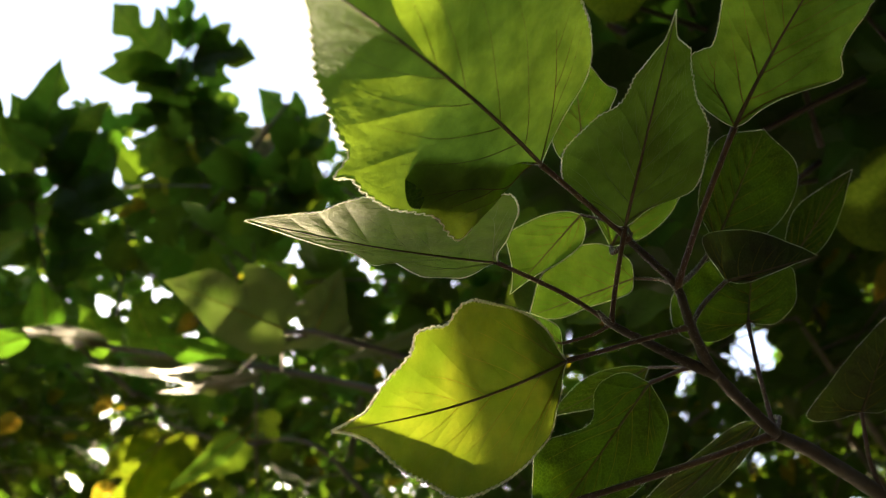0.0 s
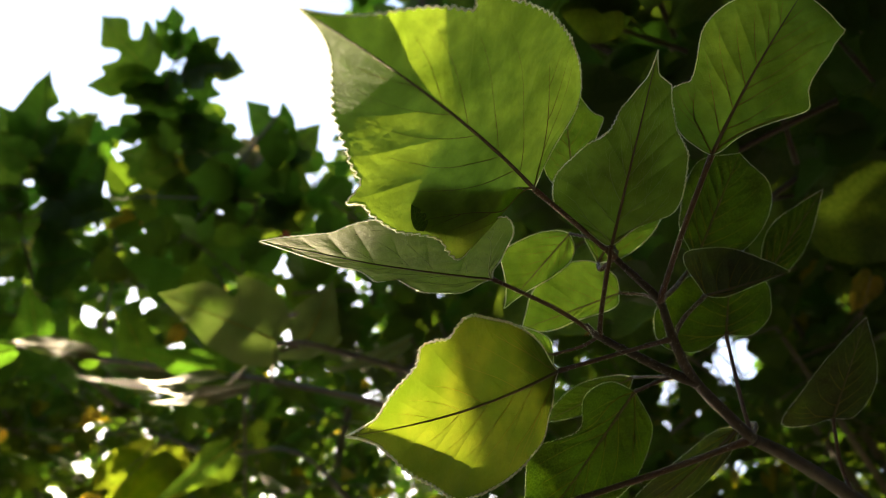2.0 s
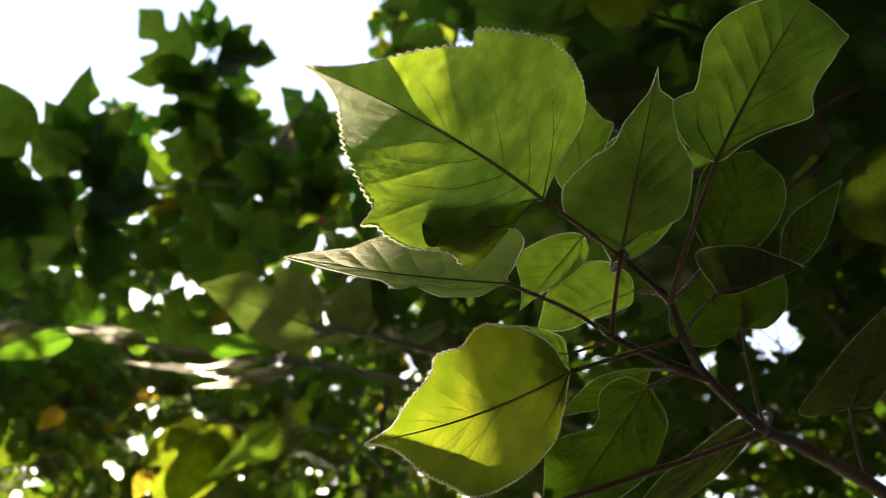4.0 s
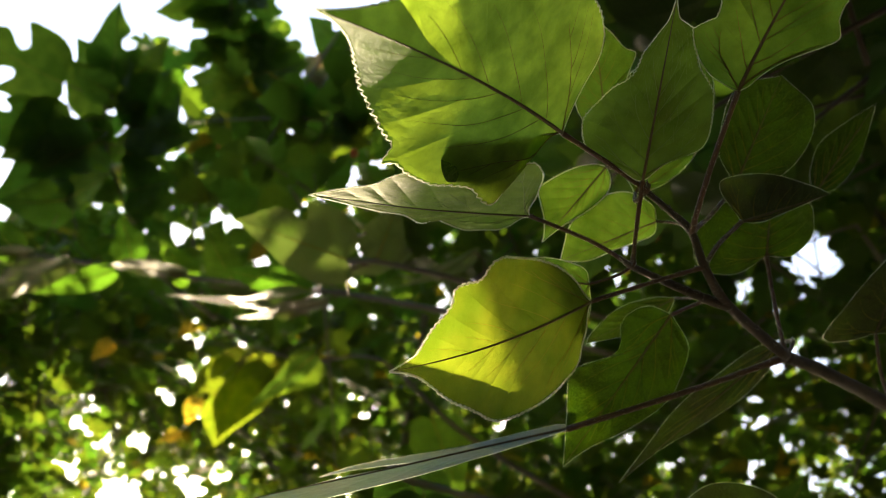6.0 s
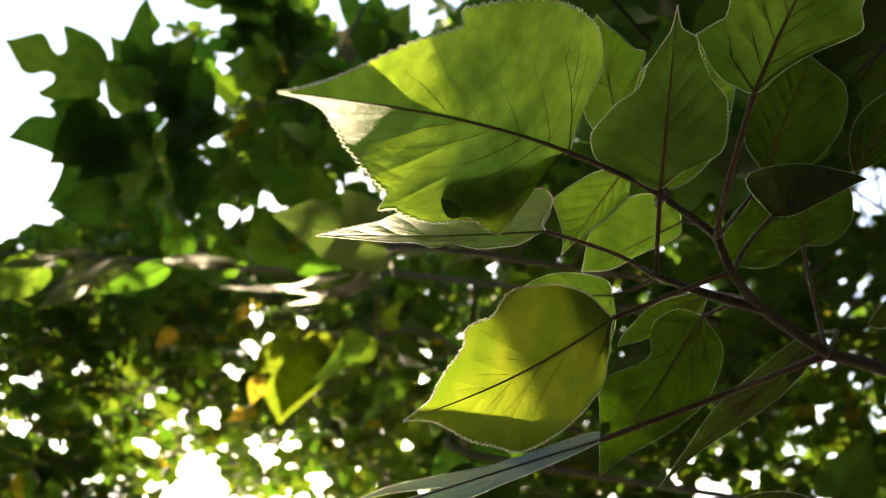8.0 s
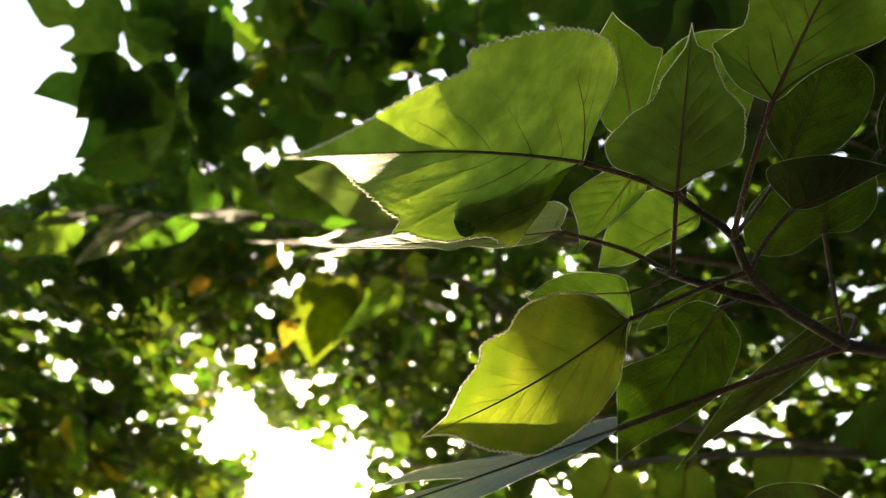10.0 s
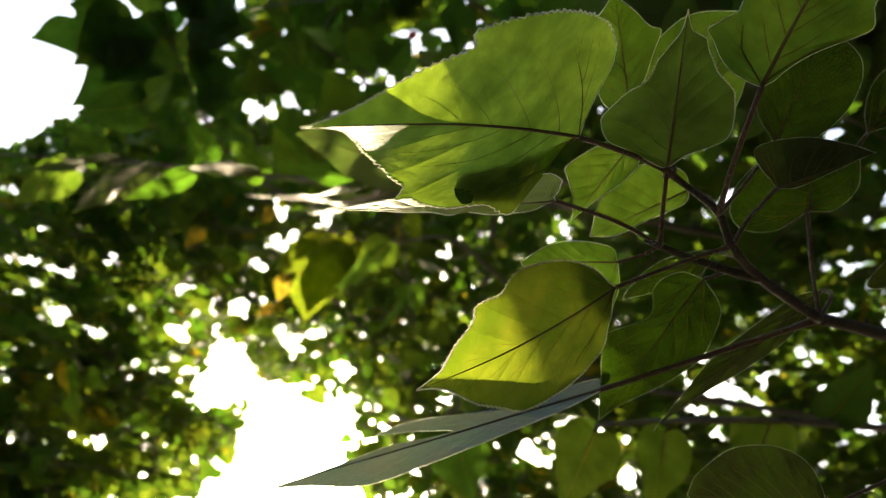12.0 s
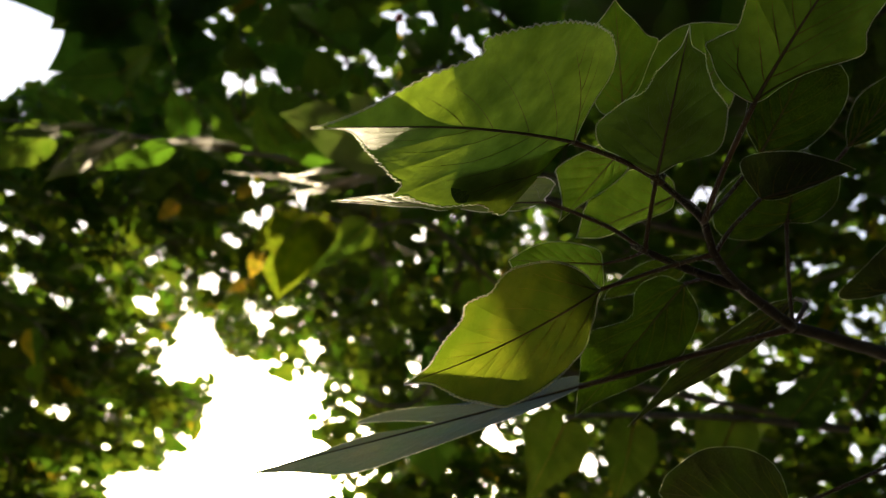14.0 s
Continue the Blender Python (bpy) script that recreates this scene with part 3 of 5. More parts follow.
leaf(near_tree, (0.0529, 0.3541, 1.7994), (-0.1572, 0.2932, 1.6965), (-0.4809, 0.6319, 0.6079),
     ((-0.05, 0.06), (-0.04, 0.12), (0.06, 0.12), (0.20, 0.095), (0.33, 0.11), (0.41, 0.19), (0.50, 0.265), (0.57, 0.295), (0.65, 0.285), (0.59, 0.20), (0.51, 0.10), (0.47, 0.03), (0.55, 0.045), (0.64, 0.085), (0.72, 0.08), (0.82, 0.045), (0.92, 0.014)),
     ((0.05, 0.03), (0.21, 0.085), (0.46, 0.126), (0.60, 0.16), (0.72, 0.19), (0.80, 0.165), (0.90, 0.07)),
     joint=N4, seed=16, stalk=0.002, label='long mulberry leaf on a long stalk, blue-grey from painted sky reflection', mat=SKY_SHEEN_LEAF, hairs=0.0009, wave=0.01, quilt=0.002, tuck=0.3, veins=False)
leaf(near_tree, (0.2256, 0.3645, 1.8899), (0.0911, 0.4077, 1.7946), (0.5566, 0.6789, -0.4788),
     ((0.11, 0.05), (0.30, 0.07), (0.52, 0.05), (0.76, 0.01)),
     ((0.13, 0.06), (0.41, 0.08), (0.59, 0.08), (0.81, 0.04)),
     joint=N4, seed=17, hairs=0.0005, unshaded=1.0, mat=SHADED_BROWN_LEAF, label='greyish mulberry leaf turned edge-on')
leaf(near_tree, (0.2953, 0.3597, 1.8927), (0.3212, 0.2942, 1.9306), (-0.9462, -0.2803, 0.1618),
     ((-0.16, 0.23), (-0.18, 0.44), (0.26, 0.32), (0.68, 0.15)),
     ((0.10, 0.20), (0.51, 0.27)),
     joint=(0.3033, 0.4002, 1.8578), seed=18, mat=SHADED_BROWN_LEAF, hairs=0.0005, unshaded=0.6, label='dark oval mulberry leaf on a thin stalk')
leaf(near_tree, (0.2716, 0.3012, 1.9958), (0.3107, 0.2276, 2.0152), (-0.8797, -0.4003, 0.2566),
     ((0.21, 0.16), (0.48, 0.22), (0.77, 0.12)),
     ((0.20, 0.14), (0.51, 0.16)),
     joint=(0.2071, 0.2939, 1.9086), seed=19, hairs=0.0005, unshaded=0.0, label='dark narrow mulberry leaf in the shade')
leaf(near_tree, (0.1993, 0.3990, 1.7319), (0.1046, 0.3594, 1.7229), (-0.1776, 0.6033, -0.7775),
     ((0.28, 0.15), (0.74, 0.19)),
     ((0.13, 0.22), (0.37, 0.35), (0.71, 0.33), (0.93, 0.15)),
     joint=(0.3600, 0.4600, 1.8300), seed=20, mat=SHADED_BROWN_LEAF, hairs=0.0005, unshaded=0.8, label='dark mulberry leaf hanging low')
leaf(near_tree, (0.0279, 0.1387, 1.8267), (-0.0166, 0.1349, 1.7930), (-0.0971, 0.9951, 0.0181),
     ((0.02, 0.09), (0.10, 0.20), (0.22, 0.40), (0.33, 0.58), (0.447, 0.60), (0.615, 0.47), (0.784, 0.31), (0.919, 0.25), (0.983, 0.118)),
     ((0.08, 0.03), (0.219, 0.061), (0.435, 0.113), (0.635, 0.162), (0.822, 0.201), (0.923, 0.173), (0.97, 0.08)),
     joint=None, seed=21, hairs=0, unshaded=0.0, stalk=0.0008, wave=0.0, label='small dark mulberry leaf close behind a larger one')

# ---------------------------------------------------------------- the canopy around
EYE = Vector((0.02, -0.06, 1.5))
OVATE = ((-0.05, 0.14), (0.02, 0.30), (0.18, 0.40), (0.38, 0.38), (0.58, 0.27), (0.76, 0.14), (0.90, 0.05))
BROAD = ((-0.08, 0.18), (-0.03, 0.36), (0.16, 0.48), (0.36, 0.46), (0.55, 0.34), (0.74, 0.18), (0.90, 0.06))
LOBED = ((-0.04, 0.15), (0.05, 0.32), (0.20, 0.41), (0.36, 0.43), (0.50, 0.41), (0.45, 0.29), (0.42, 0.19), (0.46, 0.12), (0.53, 0.14), (0.61, 0.22), (0.69, 0.24), (0.79, 0.17), (0.90, 0.07))
ONELOBE = ((-0.05, 0.14), (0.02, 0.32), (0.18, 0.41), (0.34, 0.42), (0.46, 0.38), (0.42, 0.27), (0.44, 0.20), (0.54, 0.24), (0.66, 0.25), (0.78, 0.17), (0.90, 0.07))
PAIRS = ((OVATE, OVATE), (BROAD, BROAD), (LOBED, LOBED), (OVATE, LOBED), (BROAD, ONELOBE), (ONELOBE, OVATE), (LOBED, ONELOBE), (BROAD, OVATE))


def canopy_blades(mat, nu=10, nv=1):
    made = []
    for k in range(12):
        rng = random.Random(100 + k)
        one, two = PAIRS[k % len(PAIRS)]
        bl = Blade(1.0, one, two, fold=rng.uniform(-0.1, 0.35), bow=rng.uniform(-0.05, 0.12), droop=rng.uniform(-0.1, 0.1), sway=rng.uniform(-0.05, 0.05), wave=0.10, seed=k)
        v, f, _ = blade_mesh(bl, nu, nv, nv > 1, rng)
        v = [np.array(p) + (0.32, 0, 0) for p in v]
        # its stalk, a three-sided sliver
        sv, sf = tube([(0, 0, 0), (0.34, 0, 0)], (0.012, 0.010), 3)
        o = len(v)
        v += list(sv)
        f = list(f) + [tuple(i + o for i in q) for q in sf]
        me = bpy.data.meshes.new("leaf")
        me.from_pydata([tuple(p) for p in v], [], f)
        me.materials.append(mat)
        me.polygons.foreach_set("use_smooth", [True] * len(me.polygons))
        made.append((np.array(v), f, me))
    return made


def mid_leaf(owner, base, tip, side, shape, wide, joint, seed, fold=0.1, mat=None):
    """A leaf of the second row: blade, midrib and stalk."""
    rng = random.Random(seed)
    m, length = leaf_frame(base, tip, side)
    one, two = ([(a, b * w) for a, b in p] for p, w in zip(PAIRS[shape], wide))
    bl = Blade(length, one, two, fold, rng.uniform(-0.04, 0.06), 0.0, rng.uniform(-0.03, 0.03), 0.08, 0.008, seed)
    v, f, _ = blade_mesh(bl, 60, 5, True, rng)
    ob = mesh_object("leaf", v, f, mat or FAR_LEAF, m, owner)
    s = np.linspace(0, 0.96, 14)
    mesh_object("midrib", *tube([bl.bend(a, 0.0, 0.0) for a in s], 0.0015 * (1.05 - s), 5), VEIN, m, ob)
    j, b = np.array(joint, float), np.array(base, float)
    mid = (j + b) / 2 + (b - np.array(tip, float)) * 0.1
    mesh_object("petiole", *tube(smooth_line([j, mid, b], 10), np.full(10, 0.0015), 6), PETIOLE, None, ob)


BLADES = canopy_blades(FAR_LEAF, 12)
SMALL = canopy_blades(FAR_LEAF, 7)
FINE = canopy_blades(BOUGH_LEAF, 40, 3)
def heading(az, el):
    a, e = radians(az), radians(el)
    return Vector((math.sin(a) * math.cos(e), math.cos(a) * math.cos(e), math.sin(e)))


# the sky between the crowns: heading, height, radius in degrees
SKY_GAPS = [
    (-25.9, 24.1, 4.2), (-28.8, 20.5, 2.5), (-22.4, 21.1, 3.3), (-32.5, 27.2, 1.5), (-31.5, 17.5, 2.6), (-23.2, 17.2, 3.8), (-32.8, 29.4, 0.9), (-22.1, 27.8, 1.3),
    (-28.3, 27.4, 1.7), (-63.3, 65.2, 8.0), (-70.5, 59.0, 7.5), (-41.1, 70.5, 5.5), (-26.1, 69.4, 3.2), (-37.9, 74.8, 3.5), (-61.2, 50.5, 6.5), (-69.7, 50.1, 5.0),
    (-73.1, 71.2, 9.0), (-57.1, 76.4, 6.0), (-91.4, 67.3, 8.0), (-62.7, 44.9, 4.6), (-61.8, 39.7, 5.0), (-59.9, 43.2, 5.0), (-33.2, 65.2, 1.5), (-21.2, 65.7, 1.4),
    (-108.0, 52.0, 21.0), (33.0, 46.3, 1.3), (-42.0, 62.1, 1.3), (1.8, 73.0, 1.0),
]
# small chinks between the leaves: heading, height
CHINKS_HIGH = [
    (-6.6, 71.9), (35.7, 68.1), (49.7, 56.9), (29.6, 57.2), (-20.7, 73.8), (-45.3, 54.8), (-38.3, 48.4), (-6.9, 49.6), (-22.5, 47.6), (-29.0, 49.0), (-34.0, 59.7), (-23.6, 52.6),
    (-47.5, 47.3), (-43.8, 47.9), (-39.1, 48.7), (-33.4, 43.2), (-30.0, 49.2), (-35.5, 50.6), (-45.2, 52.3), (-42.5, 45.3), (0.9, 56.9), (3.8, 56.8), (-30.5, 40.6), (-32.6, 37.5),
    (-15.9, 41.0), (-54.0, 53.4), (-46.5, 55.0), (-48.4, 60.5), (-22.8, 48.2), (25.1, 45.9), (25.4, 44.4), (28.0, 44.4), (33.4, 48.0), (35.4, 47.3), (27.5, 39.0), (46.0, 46.4),
    (29.3, 39.9),
]
CHINKS_WEST = [
    (-41.8, 45.7), (-50.0, 37.6), (-50.0, 33.2), (-47.0, 32.4), (-44.3, 33.2), (-36.4, 47.8), (-33.0, 48.9), (-30.9, 42.0), (-32.2, 40.6), (-27.8, 40.1), (-25.1, 41.0), (-37.7, 34.2),
    (-45.9, 28.4), (-43.1, 28.1), (-41.4, 30.7), (-38.3, 33.0), (-36.9, 29.8), (-35.6, 27.9), (-38.7, 25.9), (-32.8, 33.0), (-31.5, 34.1), (-35.4, 32.8), (-28.8, 35.8), (-27.4, 31.5),
    (-25.7, 32.6), (-20.1, 36.9), (-19.2, 35.5), (-15.5, 38.3), (-15.4, 33.7), (-16.6, 32.2), (-22.5, 30.5), (-39.4, 21.2), (-36.6, 20.1), (-41.8, 22.6), (-13.3, 30.2), (-18.2, 26.6),
    (-16.2, 27.6), (-14.3, 40.7), (-38.3, 50.4), (-28.9, 47.7), (-46.0, 46.2), (-49.0, 45.9), (-48.8, 50.7), (-45.2, 54.1), (-33.9, 59.0), (-27.6, 41.2), (-31.6, 38.5), (-19.6, 38.8),
]
CHINKS_EAST = [
    (29.5, 45.9), (30.8, 45.7), (29.5, 44.0), (25.2, 44.4), (26.8, 40.7), (26.9, 42.2), (24.0, 39.6), (26.4, 38.5), (13.8, 43.8), (12.6, 43.1), (14.4, 41.9), (6.2, 45.7),
    (22.0, 36.8), (23.6, 35.6), (18.6, 36.2), (20.6, 34.0), (24.5, 32.9), (14.3, 35.0), (11.0, 32.4), (9.9, 29.8), (13.0, 29.9), (11.8, 29.1), (6.8, 29.0), (17.7, 28.6),
    (19.4, 30.8), (19.0, 27.1), (11.5, 27.6), (15.1, 23.8), (-0.2, 25.3), (-2.0, 22.8), (-4.6, 25.1), (-6.2, 25.8), (5.3, 35.3), (3.3, 27.0), (1.8, 23.8), (13.4, 50.6),
    (13.0, 41.2), (1.2, 30.5), (25.3, 46.0), (29.1, 49.3),
]
LOW_EYE = Vector((0.045, -0.115, 1.515))
HIGH_EYE = Vector((0.005, -0.03, 1.48))
GAP_DIRS = np.array([heading(a, e) for a, e, _ in SKY_GAPS])
GAP_WIDE = np.array([radians(r) for _, _, r in SKY_GAPS])
HIGH_DIRS = np.array([heading(a, e) for a, e in CHINKS_HIGH])
LOW_DIRS = np.array([heading(a, e) for a, e in CHINKS_WEST + CHINKS_EAST])
HIGH_COS = np.cos(np.radians([0.50 + 0.2 * math.sin(2.3 * k) for k in range(len(HIGH_DIRS))]))
LOW_COS = np.cos(np.radians([0.42 + 0.2 * math.sin(1.7 * k) for k in range(len(LOW_DIRS))]))


# where the sun falls through the canopy: a point on its way, the width of the beam and how far off it opens
BEAMS = [
    ((-0.0190, 0.2200, 1.7380), 0.040, 0.5),
    ((-0.0352, 0.0579, 1.7506), 0.012, 0.5),
    ((-0.0608, 0.0521, 1.7421), 0.012, 0.5),
    ((-0.0881, 0.1719, 1.8203), 0.021, 0.5),
    ((-0.0707, 0.1766, 1.8241), 0.021, 0.5),
    ((-0.0542, 0.1810, 1.8278), 0.021, 0.5),
    ((0.0520, 0.2760, 1.7900), 0.014, 0.5),
    ((-0.6794, 0.9803, 2.7336), 0.07, 0.12),
    ((-0.7630, 1.2577, 2.9678), 0.07, 0.12),
    ((-0.9972, 1.0438, 3.5564), 0.06, 0.1),
    ((-0.9020, 1.7591, 3.1053), 0.07, 0.1),
    ((-0.9092, 1.7376, 3.0355), 0.08, 0.1),
    ((-1.0989, 0.9623, 2.7410), 0.06, 0.1),
    ((-0.8437, 0.9602, 2.7779), 0.05, 0.1),
    ((-1.2419, 0.9279, 2.8234), 0.05, 0.1),
    ((-0.5971, 0.9875, 2.7150), 0.06, 0.08),
    ((-0.4974, 1.0084, 2.6845), 0.05, 0.08),
    ((0.0614, 0.3460, 1.8042), 0.02, 0.8),
]


def is_open(p, slack=0.0):
    for q, wide, start in BEAMS:
        off = p - Vector(q)
        if off.dot(SUN_DIR) > start and off.cross(SUN_DIR).length < wide:
            return True
    if (HIGH_DIRS @ np.array((p - HIGH_EYE).normalized()) > HIGH_COS).any():
        return True
    if (LOW_DIRS @ np.array((p - LOW_EYE).normalized()) > LOW_COS).any():
        return True
    d = (p - EYE).normalized()
    wob = radians(1.3) * noise.noise(d * 16.0) + radians(0.6) * noise.noise(d * 45.0)
    return bool((np.arccos(np.clip(GAP_DIRS @ np.array(d), -1, 1)) < GAP_WIDE + wob - slack).any())


# the last two trees stand unseen behind, added to hold back sky light
TREES = [(-62, 3.4, 5.2), (-10, 6.8, 6.5), (14, 6.0, 6.5), (40, 4.6, 6.0), (78, 3.8, 5.5), (135, 4.0, 5.5), (-135, 4.5, 5.5)]
trees = []
for az, far, high in TREES:
    tree = new("mulberry_tree")
    tree.location = (EYE.x + math.sin(radians(az)) * far, EYE.y + math.cos(radians(az)) * far, 0.0)
    tagged(tree, "mulberry tree with a dense backlit leafy canopy", "tree", group="mulberry trees round the clearing")
    trees.append(tree)

limb("limb", trees[0], [(-0.959, 1.545, 3.264), (-1.103, 1.332, 3.271), (-1.144, 1.101, 3.312), (-1.173, 0.923, 3.392), (-1.146, 0.784, 3.472)], [0.008, 0.003], 30, 7, BARK, 0)
limb("limb", trees[0], [(-0.606, 1.609, 3.573), (-0.736, 1.265, 3.656), (-0.817, 1.023, 3.681), (-0.839, 0.830, 3.734), (-0.825, 0.660, 3.775), (-0.774, 0.568, 3.828)], [0.008, 0.003], 30, 7, BARK, 1)
limb("limb", trees[0], [(-0.736, 1.265, 3.656), (-0.602, 1.116, 3.743), (-0.544, 0.966, 3.829), (-0.468, 0.900, 3.867)], [0.005, 0.003], 30, 7, BARK, 2)
mid_leaf(trees[0], (-1.136, 0.777, 3.476), (-1.067, 0.564, 3.553), (-0.96, -0.07, 0.27), 3, (0.90, 0.90), (-1.149, 0.801, 3.462), 303, fold=0.10)
mid_leaf(trees[0], (-1.162, 0.853, 3.432), (-1.288, 0.697, 3.511), (-0.79, 0.61, -0.12), 1, (0.80, 0.80), (-1.163, 0.871, 3.422), 304, fold=0.10)
mid_leaf(trees[0], (-1.125, 0.826, 3.448), (-0.948, 0.679, 3.533), (-0.68, -0.52, 0.52), 1, (0.70, 0.70), (-1.160, 0.853, 3.432), 305, fold=0.10)
mid_leaf(trees[0], (-1.069, 0.909, 3.400), (-0.878, 0.731, 3.445), (-0.72, -0.47, 0.50), 1, (1.00, 1.00), (-1.170, 0.945, 3.382), 306, fold=0.10)
mid_leaf(trees[0], (-1.085, 0.895, 3.408), (-0.855, 0.915, 3.339), (0.22, -0.73, 0.65), 0, (0.90, 0.90), (-1.166, 0.888, 3.412), 307, fold=0.10)
mid_leaf(trees[0], (-1.165, 0.937, 3.384), (-1.326, 0.874, 3.363), (-0.24, 0.92, -0.31), 1, (1.00, 1.00), (-1.170, 0.945, 3.382), 308, fold=0.10)
mid_leaf(trees[0], (-1.181, 1.021, 3.336), (-1.295, 1.064, 3.253), (0.48, 0.84, -0.26), 1, (1.00, 1.00), (-1.159, 1.012, 3.352), 309, fold=0.10)
mid_leaf(trees[0], (-1.117, 1.063, 3.311), (-0.933, 1.010, 3.284), (-0.19, -0.73, 0.65), 1, (1.00, 1.00), (-1.148, 1.079, 3.322), 310, fold=0.10)
mid_leaf(trees[0], (-0.887, 0.653, 3.802), (-1.047, 0.493, 3.917), (-0.77, 0.63, -0.14), 2, (1.00, 1.00), (-0.827, 0.681, 3.770), 311, fold=0.10)
mid_leaf(trees[0], (-0.781, 0.604, 3.830), (-0.816, 0.458, 3.915), (-0.96, 0.27, 0.07), 2, (0.90, 0.90), (-0.799, 0.614, 3.801), 312, fold=0.10)
mid_leaf(trees[0], (-0.772, 0.620, 3.821), (-0.572, 0.629, 3.758), (0.14, -0.74, 0.66), 2, (1.00, 1.00), (-0.799, 0.614, 3.801), 313, fold=0.10)
mid_leaf(trees[0], (-0.878, 0.681, 3.786), (-1.068, 0.666, 3.736), (0.00, 0.95, -0.32), 5, (0.80, 0.80), (-0.827, 0.681, 3.770), 314, fold=0.10)
mid_leaf(trees[0], (-0.825, 0.712, 3.768), (-0.973, 0.817, 3.649), (0.63, 0.75, -0.21), 2, (0.90, 0.90), (-0.827, 0.681, 3.770), 315, fold=0.10)
mid_leaf(trees[0], (-0.781, 0.758, 3.741), (-0.647, 0.789, 3.723), (0.25, -0.72, 0.64), 6, (1.00, 1.00), (-0.832, 0.745, 3.754), 316, fold=0.10)
mid_leaf(trees[0], (-0.807, 0.835, 3.697), (-0.908, 0.742, 3.693), (-0.58, 0.78, -0.23), 1, (0.90, 0.90), (-0.834, 0.879, 3.721), 317, fold=0.10)
mid_leaf(trees[0], (-0.772, 0.866, 3.679), (-0.572, 0.825, 3.645), (-0.14, -0.74, 0.66), 2, (0.90, 0.90), (-0.834, 0.879, 3.721), 318, fold=0.10)
mid_leaf(trees[0], (-0.807, 0.897, 3.661), (-0.946, 0.923, 3.589), (0.31, 0.90, -0.30), 1, (1.00, 1.00), (-0.831, 0.903, 3.714), 319, fold=0.10)
mid_leaf(trees[0], (-0.754, 0.974, 3.617), (-0.842, 1.073, 3.502), (0.78, 0.61, -0.12), 1, (1.00, 1.00), (-0.822, 0.975, 3.694), 320, fold=0.10)
mid_leaf(trees[0], (-0.718, 0.943, 3.635), (-0.546, 0.968, 3.562), (0.31, -0.71, 0.63), 1, (1.00, 1.00), (-0.825, 0.951, 3.701), 321, fold=0.10)
mid_leaf(trees[0], (-0.563, 1.016, 3.800), (-0.637, 0.898, 3.810), (-0.78, 0.61, -0.12), 0, (0.50, 0.50), (-0.573, 1.041, 3.786), 322, fold=0.10)
mid_leaf(trees[0], (-0.525, 0.950, 3.838), (-0.392, 0.914, 3.801), (-0.15, -0.74, 0.65), 3, (0.90, 0.90), (-0.544, 0.966, 3.829), 323, fold=0.10)
mid_leaf(trees[0], (-0.544, 0.999, 3.810), (-0.383, 1.028, 3.735), (0.34, -0.70, 0.63), 1, (1.00, 1.00), (-0.559, 1.004, 3.807), 324, fold=0.10)
mid_leaf(trees[0], (-0.468, 0.900, 3.867), (-0.514, 0.817, 3.857), (-0.78, 0.61, -0.12), 2, (0.80, 0.80), (-0.477, 0.908, 3.862), 325, fold=0.10)
mid_leaf(trees[0], (-0.621, 1.149, 3.724), (-0.740, 1.142, 3.670), (0.14, 0.94, -0.32), 1, (1.00, 1.00), (-0.618, 1.134, 3.732), 326, fold=0.10)
mid_leaf(trees[0], (-0.602, 1.132, 3.733), (-0.421, 1.142, 3.670), (0.21, -0.73, 0.65), 0, (1.00, 1.00), (-0.618, 1.134, 3.732), 327, fold=0.10)
mid_leaf(trees[0], (-1.201, 0.723, 3.342), (-1.424, 0.563, 3.363), (-0.52, 0.71, -0.47), 2, (0.80, 1.00), (-1.153, 0.819, 3.452), 328, fold=0.10)
mid_leaf(trees[0], (-1.227, 0.814, 3.265), (-1.455, 0.774, 3.192), (-0.01, 0.87, -0.50), 4, (0.70, 0.80), (-1.170, 0.906, 3.402), 329, fold=0.10)
mid_leaf(trees[0], (-1.179, 0.815, 3.273), (-1.345, 0.850, 3.151), (0.40, 0.83, -0.39), 1, (1.00, 1.00), (-1.163, 0.871, 3.422), 330, fold=0.10)
mid_leaf(trees[0], (-1.119, 0.863, 3.246), (-1.272, 0.899, 3.126), (0.43, 0.82, -0.38), 1, (1.00, 1.00), (-1.170, 0.906, 3.402), 331, fold=0.10)
mid_leaf(trees[0], (-1.075, 0.755, 3.339), (-1.152, 0.670, 3.328), (-0.58, 0.68, -0.45), 1, (0.90, 0.90), (-1.153, 0.819, 3.452), 332, fold=0.10)
mid_leaf(trees[0], (-1.149, 0.909, 3.204), (-1.370, 0.933, 3.081), (0.30, 0.85, -0.43), 1, (0.90, 0.90), (-1.166, 0.968, 3.372), 333, fold=0.10)
mid_leaf(trees[0], (-0.794, 0.807, 3.713), (-0.637, 0.833, 3.759), (0.05, -0.72, 0.70), 1, (0.90, 0.90), (-0.837, 0.809, 3.739), 334, fold=0.10)
mid_leaf(trees[0], (-0.849, 0.788, 3.724), (-0.990, 0.816, 3.673), (0.25, 0.97, -0.04), 2, (0.90, 0.90), (-0.836, 0.788, 3.744), 335, fold=0.10)
mid_leaf(trees[0], (-0.815, 0.740, 3.751), (-0.808, 0.630, 3.821), (-0.99, -0.13, -0.10), 6, (0.90, 0.90), (-0.834, 0.766, 3.749), 336, fold=0.10)
mid_leaf(trees[0], (-0.787, 0.734, 3.755), (-0.710, 0.804, 3.766), (0.56, -0.81, 0.20), 5, (0.90, 0.90), (-0.829, 0.703, 3.765), 337, fold=0.10)
